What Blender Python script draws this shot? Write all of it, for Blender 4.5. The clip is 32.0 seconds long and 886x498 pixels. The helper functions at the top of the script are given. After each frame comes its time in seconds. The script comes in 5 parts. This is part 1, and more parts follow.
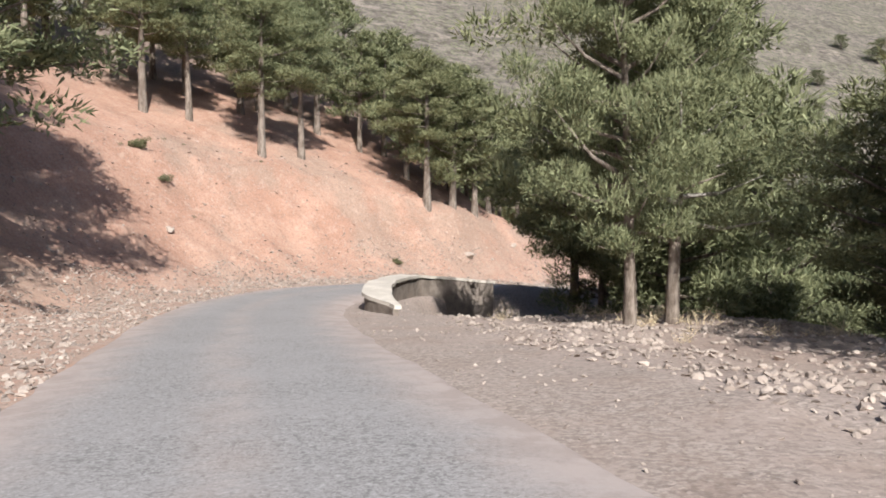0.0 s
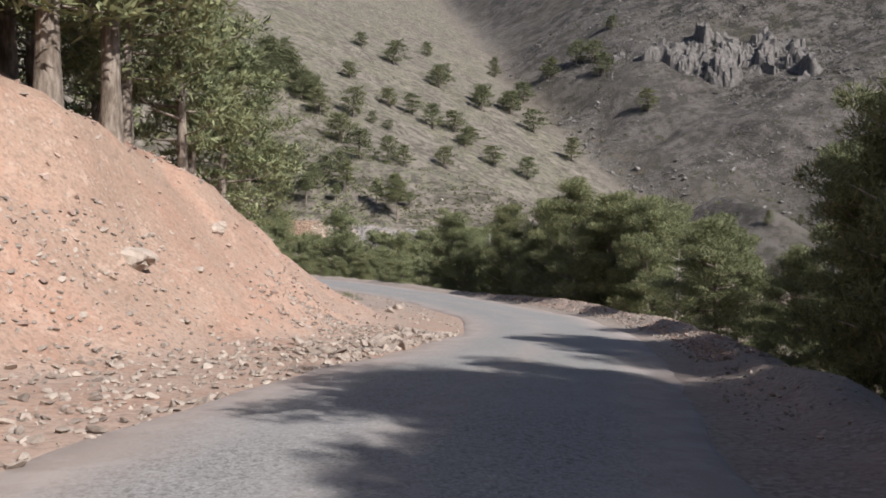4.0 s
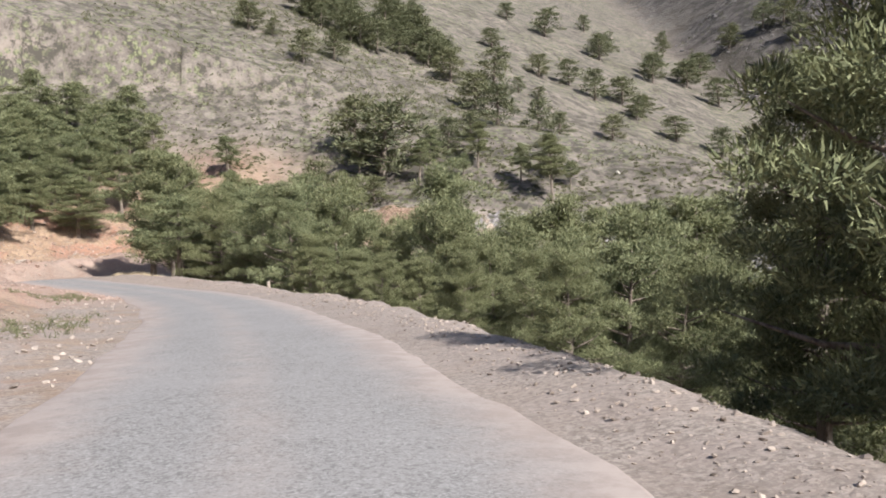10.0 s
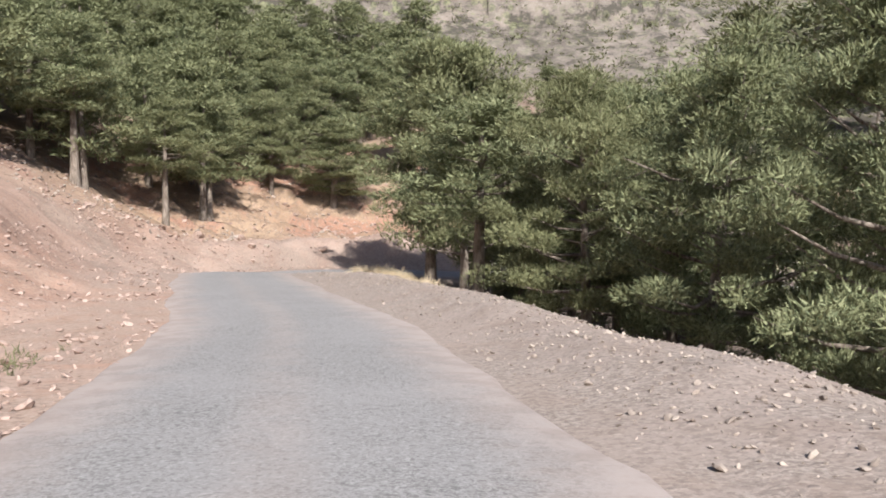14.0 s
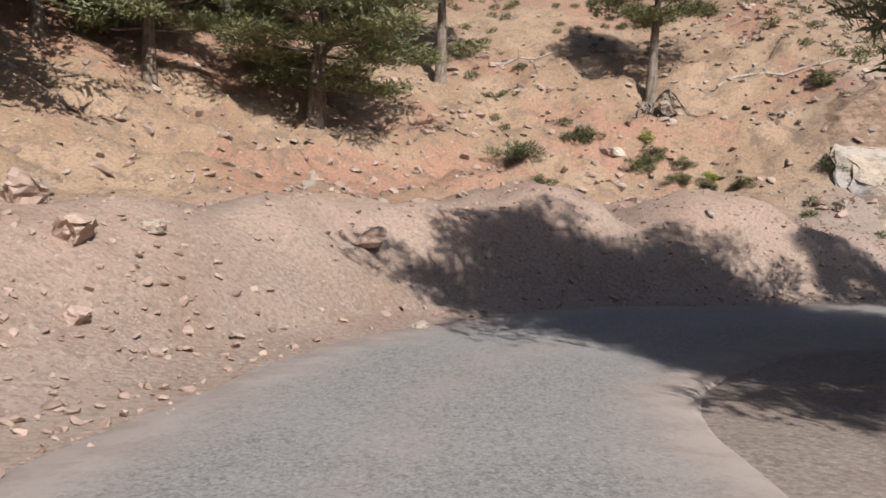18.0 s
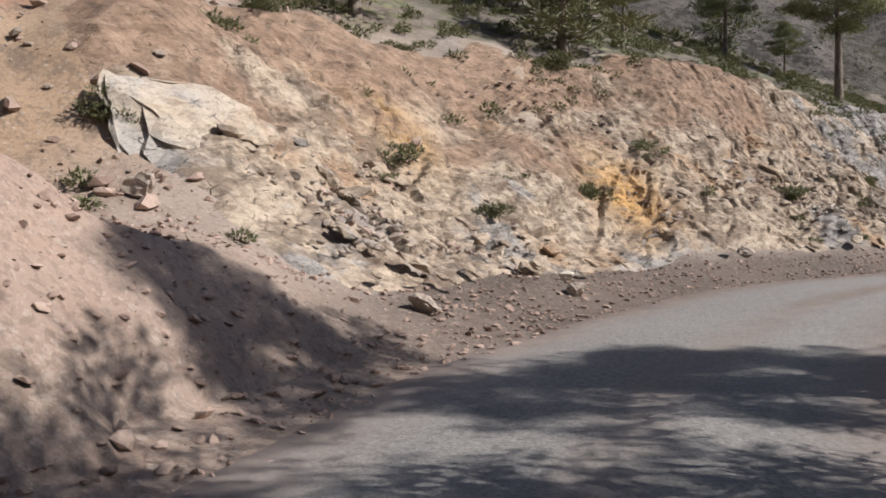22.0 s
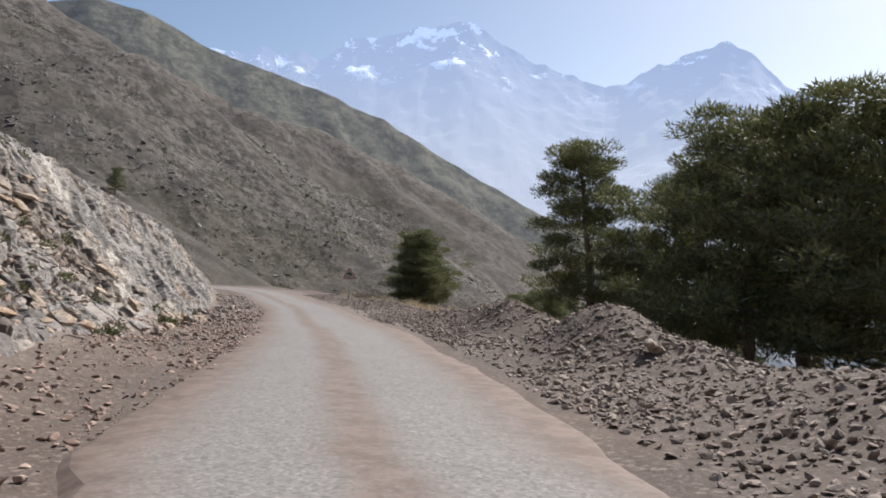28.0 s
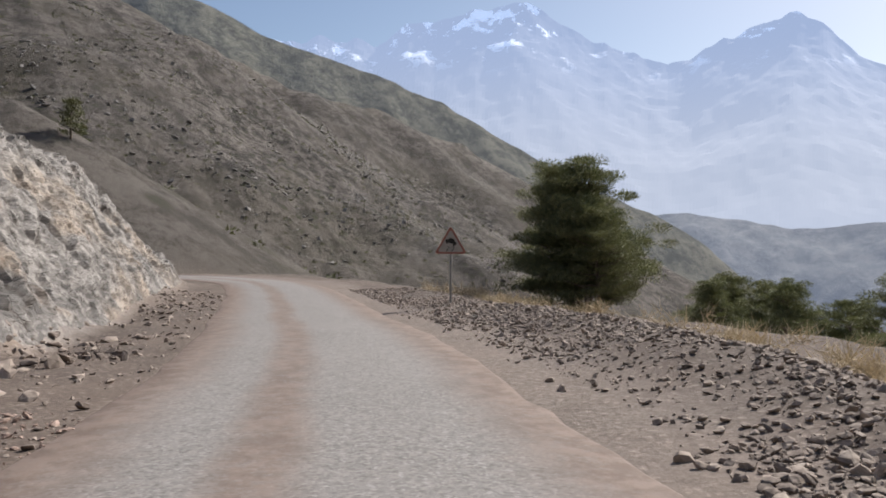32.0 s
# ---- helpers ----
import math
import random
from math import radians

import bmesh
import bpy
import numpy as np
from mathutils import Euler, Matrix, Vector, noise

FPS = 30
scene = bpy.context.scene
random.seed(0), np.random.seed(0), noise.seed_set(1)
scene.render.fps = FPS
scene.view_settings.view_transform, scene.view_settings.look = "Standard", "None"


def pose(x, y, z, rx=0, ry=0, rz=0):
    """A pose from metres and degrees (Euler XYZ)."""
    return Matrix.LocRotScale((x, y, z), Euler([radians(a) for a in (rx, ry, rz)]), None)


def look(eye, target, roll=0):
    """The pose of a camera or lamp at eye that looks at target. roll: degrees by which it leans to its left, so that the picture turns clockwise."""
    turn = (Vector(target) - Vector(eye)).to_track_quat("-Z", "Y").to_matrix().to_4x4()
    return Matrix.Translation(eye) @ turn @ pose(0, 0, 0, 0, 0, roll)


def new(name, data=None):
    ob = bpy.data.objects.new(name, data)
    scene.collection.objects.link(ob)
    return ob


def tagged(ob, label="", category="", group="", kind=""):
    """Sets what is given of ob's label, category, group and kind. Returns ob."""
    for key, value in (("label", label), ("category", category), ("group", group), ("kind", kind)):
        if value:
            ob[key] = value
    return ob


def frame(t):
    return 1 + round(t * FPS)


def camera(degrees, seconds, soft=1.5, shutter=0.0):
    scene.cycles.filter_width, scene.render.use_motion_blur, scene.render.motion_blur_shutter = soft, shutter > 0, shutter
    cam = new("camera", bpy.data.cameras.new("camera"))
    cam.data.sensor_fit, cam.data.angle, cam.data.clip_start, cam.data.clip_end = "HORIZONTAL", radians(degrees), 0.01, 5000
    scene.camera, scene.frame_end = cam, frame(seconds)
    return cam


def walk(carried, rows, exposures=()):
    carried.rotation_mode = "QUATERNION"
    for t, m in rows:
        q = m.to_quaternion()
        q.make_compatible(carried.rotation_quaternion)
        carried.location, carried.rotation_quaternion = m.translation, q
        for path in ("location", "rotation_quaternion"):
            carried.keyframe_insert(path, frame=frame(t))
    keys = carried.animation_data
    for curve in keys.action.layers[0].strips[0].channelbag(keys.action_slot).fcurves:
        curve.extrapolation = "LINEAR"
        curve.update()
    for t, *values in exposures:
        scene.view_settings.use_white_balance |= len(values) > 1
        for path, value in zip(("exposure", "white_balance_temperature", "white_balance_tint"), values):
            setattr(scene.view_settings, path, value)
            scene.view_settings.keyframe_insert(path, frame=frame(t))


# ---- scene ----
cam = camera(56.77, 32.0, soft=1.8)
# seconds, eye x y z, yaw, pitch, roll
ROWS = [
    (0.0, 0.000, 0.000, 1.350, 0.00, -4.91, 0.01),
    (0.5, -0.694, 3.629, 0.998, 4.29, -4.82, 0.21),
    (1.0, -1.652, 7.322, 0.620, 6.51, -4.63, 0.36),
    (1.5, -2.704, 11.170, 0.252, 6.39, -4.10, 0.06),
    (2.0, -3.458, 14.644, -0.079, 3.35, -3.66, 1.10),
    (2.5, -3.959, 18.184, -0.355, -3.55, -3.75, 1.65),
    (3.0, -3.835, 21.726, -0.624, -12.00, -4.22, 1.81),
    (3.5, -3.002, 25.563, -0.936, -22.75, -4.50, 1.13),
    (4.0, -1.535, 28.884, -1.294, -33.86, -4.65, -1.44),
    (4.5, 0.641, 32.314, -1.635, -43.30, -5.03, -2.44),
    (6.5, 10.452, 42.036, -3.392, -44.70, -5.71, -0.70),
    (7.0, 12.456, 44.861, -3.745, -41.56, -5.19, -0.88),
    (7.5, 14.285, 47.813, -4.098, -38.33, -4.82, -0.95),
    (8.0, 15.746, 51.030, -4.460, -35.23, -4.52, -0.90),
    (8.5, 17.292, 54.470, -4.867, -31.89, -4.39, -0.50),
    (9.0, 18.777, 58.415, -5.273, -28.19, -4.46, 0.16),
    (9.5, 19.992, 62.282, -5.636, -25.24, -4.29, 0.67),
    (10.0, 20.833, 66.244, -5.982, -23.06, -4.18, 0.69),
    (10.5, 21.680, 70.403, -6.358, -20.90, -4.04, -0.31),
    (11.0, 22.454, 74.792, -6.732, -18.54, -3.76, -0.71),
    (11.5, 23.183, 79.285, -7.103, -15.60, -4.18, -0.50),
    (12.0, 23.579, 83.602, -7.478, -13.25, -4.29, -0.02),
    (12.5, 23.934, 88.151, -7.863, -10.23, -4.38, 0.36),
    (13.0, 24.046, 92.596, -8.210, -7.69, -4.52, 0.04),
    (13.5, 23.892, 96.895, -8.573, -5.47, -4.30, -0.52),
    (14.0, 23.734, 101.027, -8.913, -3.05, -4.34, -0.79),
    (14.5, 23.378, 105.109, -9.268, -0.84, -4.37, -0.47),
    (15.0, 22.857, 109.498, -9.617, 0.96, -4.81, 0.25),
    (15.5, 22.165, 113.970, -9.952, 2.22, -5.11, 0.24),
    (17.5, 17.787, 131.714, -10.992, -8.22, -6.52, -1.96),
    (18.0, 18.003, 135.023, -11.374, -12.12, -5.83, -1.54),
    (18.5, 18.464, 137.937, -11.674, -17.55, -5.65, -1.33),
    (19.0, 19.153, 140.158, -11.917, -23.37, -4.67, -1.34),
    (19.5, 19.744, 141.755, -12.031, -30.53, -4.31, -1.71),
    (20.0, 20.652, 143.099, -12.142, -38.38, -3.84, -1.49),
    (20.5, 21.644, 144.157, -12.248, -45.70, -3.26, -1.20),
    (21.0, 22.578, 144.863, -12.311, -52.86, -3.10, -0.50),
    (21.5, 23.634, 145.518, -12.386, -59.66, -3.13, -0.06),
    (22.0, 24.677, 145.976, -12.452, -66.20, -2.82, 0.71),
    (22.5, 25.696, 146.310, -12.538, -72.59, -2.31, 1.89),
    (23.0, 26.883, 146.571, -12.616, -78.79, -1.66, 3.97),
    (23.5, 28.185, 146.814, -12.633, -85.03, -1.09, 2.30),
    (24.0, 29.497, 146.903, -12.653, -89.50, 0.41, 3.47),
    (24.5, 30.919, 146.968, -12.653, -93.75, 1.13, 2.32),
    (26.5, 38.141, 145.898, -12.714, -111.85, 0.73, -0.55),
    (27.0, 40.478, 145.081, -12.739, -117.37, 0.57, -1.22),
    (27.5, 42.902, 143.890, -12.815, -122.91, 0.58, -1.51),
    (28.0, 45.508, 142.408, -12.871, -128.07, 0.55, -1.26),
    (28.5, 48.235, 140.677, -12.935, -130.81, 0.36, -1.16),
    (29.0, 51.095, 138.857, -13.092, -131.48, -0.13, -0.89),
    (29.5, 54.076, 137.081, -13.228, -130.85, -0.55, -0.64),
    (30.0, 57.376, 135.108, -13.356, -129.51, -0.59, -0.38),
    (30.5, 60.939, 133.109, -13.510, -128.07, -0.61, -0.70),
    (31.0, 64.503, 131.106, -13.702, -126.59, -0.63, -0.01),
    (31.5, 68.087, 129.414, -13.851, -125.31, -0.54, 0.01),
    (32.0, 71.195, 127.826, -14.053, -123.88, -0.49, -0.08),
]
walk(cam, [(t, pose(x, y, z, 90 + pitch, roll, yaw)) for t, x, y, z, yaw, pitch, roll in ROWS],
     [(0, 0.75, 6300, 10), (2.5, 0.5, 6300, 10), (4.0, 0.5, 6300, 10), (6.5, 0.75, 6280, 10), (9.0, 0.83, 6280, 10), (15.5, 0.83, 6280, 10), (17.5, 0.45, 6450, 10), (19.5, 0.18, 6550, 10), (21.5, 0.26, 6500, 10),
      (23.0, 0.42, 6300, 10), (26.5, 0.53, 6400, 10), (32.0, 0.42, 6600, 10)])

# ---- light ----
SUN_AZ, SUN_EL = radians(166), radians(40)  # azimuth turned clockwise from +y
world = bpy.data.worlds.new("world")
scene.world = world
world.use_nodes = True
wn = world.node_tree.nodes
sky = wn.new("ShaderNodeTexSky")
sky.sky_type, sky.sun_disc = "NISHITA", False
sky.sun_elevation, sky.sun_rotation = SUN_EL, SUN_AZ
sky.air_density, sky.dust_density, sky.altitude = 1.0, 4.5, 1800
wn["Background"].inputs["Strength"].default_value = 0.085
world.node_tree.links.new(sky.outputs["Color"], wn["Background"].inputs["Color"])
sun = new("sun", bpy.data.lights.new("sun", "SUN"))
sun.data.energy, sun.data.angle, sun.data.color = 5.0, radians(0.6), (1.0, 0.96, 0.915)
sun_way = Vector((math.sin(SUN_AZ) * math.cos(SUN_EL), math.cos(SUN_AZ) * math.cos(SUN_EL), math.sin(SUN_EL)))
sun.matrix_world = look(sun_way * 100, (0, 0, 0))


# ---- numbers: smooth noise on arrays ----
def hashed(i, j, seed):
    n = (i * 374761393 + j * 668265263 + seed * 974711) & 0x7FFFFFFF
    n = ((n ^ (n >> 13)) * 1274126177) & 0x7FFFFFFF
    return ((n ^ (n >> 16)) & 0xFFFF) / 65535.0


def vnoise(x, y, size, seed=0):
    """Smooth noise from -1 to 1 on numpy arrays, with bumps about size metres wide."""
    x, y = np.asarray(x, float) / size, np.asarray(y, float) / size
    i, j = np.floor(x).astype(np.int64), np.floor(y).astype(np.int64)
    u, v = x - i, y - j
    u, v = u * u * (3 - 2 * u), v * v * (3 - 2 * v)
    a, b, c, d = hashed(i, j, seed), hashed(i + 1, j, seed), hashed(i, j + 1, seed), hashed(i + 1, j + 1, seed)
    return 2 * ((a * (1 - u) + b * u) * (1 - v) + (c * (1 - u) + d * u) * v) - 1


def fbm(x, y, size, seed=0, octaves=4):
    total = 0
    for k in range(octaves):
        total = total + vnoise(x, y, size / 2**k, seed + 17 * k) / 2**k
    return total


def ridged(x, y, size, seed=0, octaves=3):
    total = 0
    for k in range(octaves):
        total = total + (1 - 2 * np.abs(vnoise(x, y, size / 2**k, seed + 31 * k))) / 2**k
    return total


def blocks(u, v, size, seed=0, crack=False):
    """Broken facets: every cell of a jittered grid is lifted and tilted by chance."""
    u, v = np.asarray(u, float) / size, np.asarray(v, float) / size
    i, j = np.floor(u).astype(np.int64), np.floor(v).astype(np.int64)
    best, out, second, tone = np.full(u.shape, 9.0), np.zeros(u.shape), np.full(u.shape, 9.0), np.zeros(u.shape)
    for a in (-1, 0, 1):
        for b in (-1, 0, 1):
            p, q = i + a, j + b
            du, dv = u - p - hashed(p, q, seed), v - q - hashed(p, q, seed + 1)
            far = du * du + dv * dv
            lift = 2 * hashed(p, q, seed + 2) - 1 + 1.5 * (hashed(p, q, seed + 3) - 0.5) * du + 1.5 * (hashed(p, q, seed + 4) - 0.5) * dv
            near = far < best
            second = np.where(near, best, np.minimum(second, far))
            best, out, tone = np.where(near, far, best), np.where(near, lift, out), np.where(near, hashed(p, q, seed + 5), tone)
    return (out, np.sqrt(second) - np.sqrt(best), tone) if crack else out


def smooth(a, b, x):
    t = np.clip((x - a) / (b - a), 0, 1)
    return t * t * (3 - 2 * t)


# ---- the road's line: where the car drives, drawn on before and after the drive ----
LINE = [(0.7, -60.0, 6.2), (0.6, -30.0, 3.2)] + [(r[1], r[2], r[3] - 1.22) for r in ROWS]
LINE += [(80.5, 123.2, -15.55), (89.0, 119.8, -15.75), (98.0, 116.4, -15.85), (105.0, 114.2, -15.9), (110.0, 114.0, -15.9), (113.0, 116.5, -15.8), (113.8, 121.0, -15.7),
         (113.0, 127.0, -15.4), (110.0, 134.0, -15.0)]


def densify(line, step=0.5):
    p = np.array(line, float)
    q = [p[0]]
    for k in range(len(p) - 1):
        a, b, c, d = p[max(k - 1, 0)], p[k], p[k + 1], p[min(k + 2, len(p) - 1)]
        n = max(int(np.linalg.norm(c - b) / step), 1)
        span = np.linalg.norm(c - b)
        ta = (c - a) / max(np.linalg.norm(c - b) + np.linalg.norm(b - a), 1e-6) * span
        tb = (d - b) / max(np.linalg.norm(d - c) + np.linalg.norm(c - b), 1e-6) * span
        for i in range(1, n + 1):
            u = i / n
            q.append((2 * u**3 - 3 * u**2 + 1) * b + (u**3 - 2 * u**2 + u) * ta + (3 * u**2 - 2 * u**3) * c + (u**3 - u**2) * tb)
    return np.array(q)


ROAD = densify(LINE)
for _ in range(6):  # ease the height and the line
    ROAD[1:-1] = (ROAD[:-2] + 2 * ROAD[1:-1] + ROAD[2:]) / 4
STEPS = np.linalg.norm(np.diff(ROAD[:, :2], axis=0), axis=1)
S = np.r_[0, np.cumsum(STEPS)]
S -= S[np.argmin(ROAD[:, 0] ** 2 + ROAD[:, 1] ** 2)]  # 0 where the drive begins
TAN = np.gradient(ROAD[:, :2], axis=0)
TAN /= np.linalg.norm(TAN, axis=1)[:, None]


def station(x, y):
    """How far along the road a place lies, how far to its right (left: minus), and the road's height there."""
    x, y = np.atleast_1d(np.asarray(x, float)).ravel(), np.atleast_1d(np.asarray(y, float)).ravel()
    k = np.empty(len(x), int)
    for a in range(0, len(x), 20000):
        k[a:a + 20000] = np.argmin((x[a:a + 20000, None] - ROAD[None, :, 0]) ** 2 + (y[a:a + 20000, None] - ROAD[None, :, 1]) ** 2, axis=1)
    dx, dy = x - ROAD[k, 0], y - ROAD[k, 1]
    along = np.clip(dx * TAN[k, 0] + dy * TAN[k, 1], -0.4, 0.4)
    side = dx * TAN[k, 1] - dy * TAN[k, 0]
    d = np.sqrt(dx**2 + dy**2) * np.where(side >= 0, 1, -1)
    s = S[k] + along
    return s, d, np.interp(s, S, ROAD[:, 2])


def on_road(s, d):
    """The place at s metres along the road and d metres to its right."""
    x, y = np.interp(s, S, ROAD[:, 0]), np.interp(s, S, ROAD[:, 1])
    tx, ty = np.interp(s, S, TAN[:, 0]), np.interp(s, S, TAN[:, 1])
    n = np.hypot(tx, ty)
    return x + d * ty / n, y - d * tx / n


def table(s, *rows):
    """Numbers given at stations, and between them."""
    rows = np.array(rows, float)
    return np.interp(s, rows[:, 0], rows[:, 1])


EDGE_L, EDGE_R = -2.05, 1.75  # the asphalt's edges

# the far ridges: crest places and heights, and the slope on both sides
RIDGES = [([(900, 1500, 440), (720, 800, 370), (650, 400, 295), (612, 130, 196), (602, 70, 150), (594, 26, 128), (579, -25, 113), (563, -80, 92), (551, -142, 73), (529, -213, 45), (503, -277, 6), (475, -340, -40), (440, -395, -90)], 0.62)]


def ridge(x, y, crest, slope):
    best = np.full(len(x), -400.0)
    for (ax, ay, az), (bx, by, bz) in zip(crest[:-1], crest[1:]):
        ux, uy = bx - ax, by - ay
        t = np.clip(((x - ax) * ux + (y - ay) * uy) / (ux * ux + uy * uy), 0, 1)
        best = np.maximum(best, az + (bz - az) * t - slope * np.hypot(x - ax - ux * t, y - ay - uy * t))
    return best


def relief(x, y):
    """The ground's height, and masks of what it is made of."""
    x, y = np.atleast_1d(np.asarray(x, float)).ravel(), np.atleast_1d(np.asarray(y, float)).ravel()
    s, d, zr = station(x, y)
    a = np.abs(d)
    wob = fbm(s, d, 9.0, 3, 3)
    # uphill side: toe, top of the cut and its height, and the slope above it
    toe = table(s, (-40, 6.5), (5, 5.5), (18, 4.8), (34, 4.6), (48, 4.2), (58, 4.2), (75, 4.8), (120, 4.6), (140, 4.2), (152, 3.0), (163, 2.9), (168, 4.3), (178, 4.2), (188, 3.8), (198, 4.7), (225, 4.4), (245, 3.6)) + 0.35 * wob
    top = table(s, (-40, 16), (5, 14), (20, 11), (34, 8.6), (40, 7.4), (50, 7.4), (57, 7.4), (75, 9.5), (110, 10), (140, 8.5), (152, 6.4), (160, 6.4), (168, 9.6), (185, 9.4), (200, 8.6), (225, 8.2), (245, 6.8)) + 0.5 * wob
    high = table(s, (-40, 5), (5, 5), (20, 5.4), (34, 4.2), (40, 3.35), (50, 2.7), (57, 2.0), (66, 1.6), (85, 1.7), (110, 2.6), (140, 3.0), (150, 1.7), (160, 1.7), (168, 5.0), (185, 5.4), (200, 4.6), (225, 4.2), (245, 3.4))
    hill = table(s, (-40, 0.5), (30, 0.5), (45, 0.5), (60, 0.32), (85, 0.3), (120, 0.42), (140, 0.45), (150, 0.5), (168, 0.5), (185, 0.5), (260, 0.5))
    t = np.clip((a - toe) / np.maximum(top - toe, 0.5), 0, 1)
    cut = high * t**1.4
    up = zr + cut + hill * np.maximum(a - top, 0) + 0.3 * smooth(2.4, 4.4, a) * smooth(163, 167, s) * (1 - smooth(190, 200, s))
    # the heap pushed up at the outside of the bend, with a hollow behind it
    heap = smooth(147, 152, s) * (1 - smooth(162.0, 166.5, s))
    crest = 1.35 + 0.5 * np.exp(-((s - 161.0) / 1.5) ** 2) + 0.5 * np.exp(-((s - 157.8) / 0.8) ** 2) - 0.45 * np.exp(-((s - 159.2) / 0.55) ** 2)
    lump = zr + crest * smooth(2.2, 4.6, a) - 0.25 * smooth(5.0, 7.5, a)
    back = zr + 1.2 + 0.1 * np.maximum(a - 10, 0) + np.maximum(a - 7.5, 0) * 0.28 + 1.5 * smooth(8.5, 11.5, a) * smooth(159, 163, s) + 0.22 * np.maximum(a - 11, 0)
    up = up * (1 - heap) + np.where(a < 7.5, lump, back) * heap
    # regional hillside to the north
    north = -3 + 0.47 * (y - 168) - 0.2 * (x - 73)
    late = smooth(145, 172, s)
    far = smooth(22, 62, a) * late
    up = up * (1 - far) + np.where(s > 172, np.maximum(north, zr - 6), np.maximum(north, zr + 2)) * far
    # downhill side: the edge, a bank of debris on it, and the fall below
    edge = table(s, (-40, 9), (10, 10.5), (19, 9.0), (24, 4.4), (32, 3.8), (60, 3.3), (70, 2.95), (78, 3.2), (84, 3.6), (90, 3.6), (98, 3.7), (106, 4.0), (114, 4.8), (120, 4.5), (130, 4.3), (140, 5.2), (148, 6.0), (165, 5.4), (175, 6.3), (200, 6.3), (215, 9.5), (235, 6.5), (255, 3.5)) + 0.28 * wob
    fall = table(s, (-40, 0.4), (15, 0.45), (30, 0.6), (85, 0.62), (120, 0.55), (140, 0.45), (165, 0.5), (178, 0.4), (186, 0.3), (260, 0.3))
    bank = table(s, (-40, 0.0), (25, 0.0), (34, 0.25), (62, 0.25), (70, 0.12), (100, 0.05), (112, 0.1), (120, 0.28), (134, 0.25), (140, 0.1), (166, 0.2), (172, 0.4), (182, 0.5), (190, 0.4), (193.5, 1.0), (196.5, 0.45), (200, 0.85), (203, 0.6), (208, 0.45), (213, 0.3), (230, 0.25), (250, 0.1))
    bank = bank * (1 + 0.25 * vnoise(s, d * 0, 3.0, 8))
    mid = np.maximum(edge * 0.78, 3.0)
    mid = mid + smooth(195, 204, s) * (4.3 - mid)
    down = zr + bank * np.exp(-((a - mid) / 1.15) ** 2) - 0.03 * np.maximum(a - 2.5, 0) - fall * 42 * (1 - np.exp(-np.maximum(a - edge, 0) / 42))
    pit = np.exp(-(((s - 24.5) / 5.5) ** 4)) * smooth(3.1, 3.9, d)  # the culvert's pit
    down = down - 2.6 * pit
    low = smooth(30, 75, a)
    down = down * (1 - low) + (-27 - 0.36 * np.maximum(a - 60, 0)) * low
    z = np.where(d < 0, up, down)
    z = np.maximum(z, np.where((a > 40) & (y > 135), north, -999))
    z = np.where(a < 2.9, np.minimum(z, zr + 0.2 * np.maximum(a - 2.2, 0)) - 0.06 * (1 - smooth(1.3, 2.0, a)) - 0.015, z)
    z = np.maximum(z, np.where(d < 0, -90, -320))
    cap = 190.0
    z = np.where(z > cap, cap + (z - cap) * 0.2, z)
    b1 = ridge(x, y, *RIDGES[0])
    crag = ridged(x, y, 120, 5, 4)
    wild = smooth(90, 260, a)
    b1 = b1 + crag * 6 + fbm(x, y, 60, 9, 4) * 6 - 9
    nose = ridge(x, y, [(133, 121, -4.5), (141, 138, -2.5)], 0.6)
    z = np.maximum(z, nose)
    near = z.copy()
    z = np.maximum(z, b1)
    dark = np.maximum(smooth(-16, 14, b1 - near), smooth(-1, 1, nose - down) * (x > 112) * (y < 165))
    # roughness: small on shoulders, lumpy on cuts, rolling on hills
    off = smooth(2.3, 4.0, a)
    z = z + off * (0.05 * fbm(x, y, 0.9, 21, 2) + 0.10 * fbm(x, y, 3.1, 23, 3)) * np.where(a < 30, 1, 0.5)
    z = z + smooth(9, 30, a) * (0.5 * fbm(x, y, 11, 25, 3)) + wild * (1 - dark) * 2.0 * fbm(x, y, 60, 27, 3)
    cutmask = np.where(d < 0, smooth(-0.6, 0.8, a - toe) * (1 - smooth(0.0, 3.0, a - top)), 0)
    rocky = cutmask * smooth(164, 169, s)
    z = z + rocky * (0.25 * ridged(x * 0.8 + y * 0.5, y * 1.1 - x * 0.35, 3.2, 33, 2) + 0.25 * fbm(x, y, 4.0, 35, 2))
    z = z + cutmask * (1 - rocky) * (0.13 * ridged(x, y, 1.5, 37, 3) + 0.05 * fbm(x, y, 0.7, 39, 2))
    broken = np.where(d < 0, smooth(8.0, 9.5, a) * (1 - smooth(13, 17, a)), 0) * smooth(147, 153, s) * (1 - smooth(165, 168, s))
    z = z + broken * (0.30 * blocks(x + 0.4 * wob, y * 1.6, 1.3, 51) + 0.16 * ridged(x, y, 1.1, 53, 2))
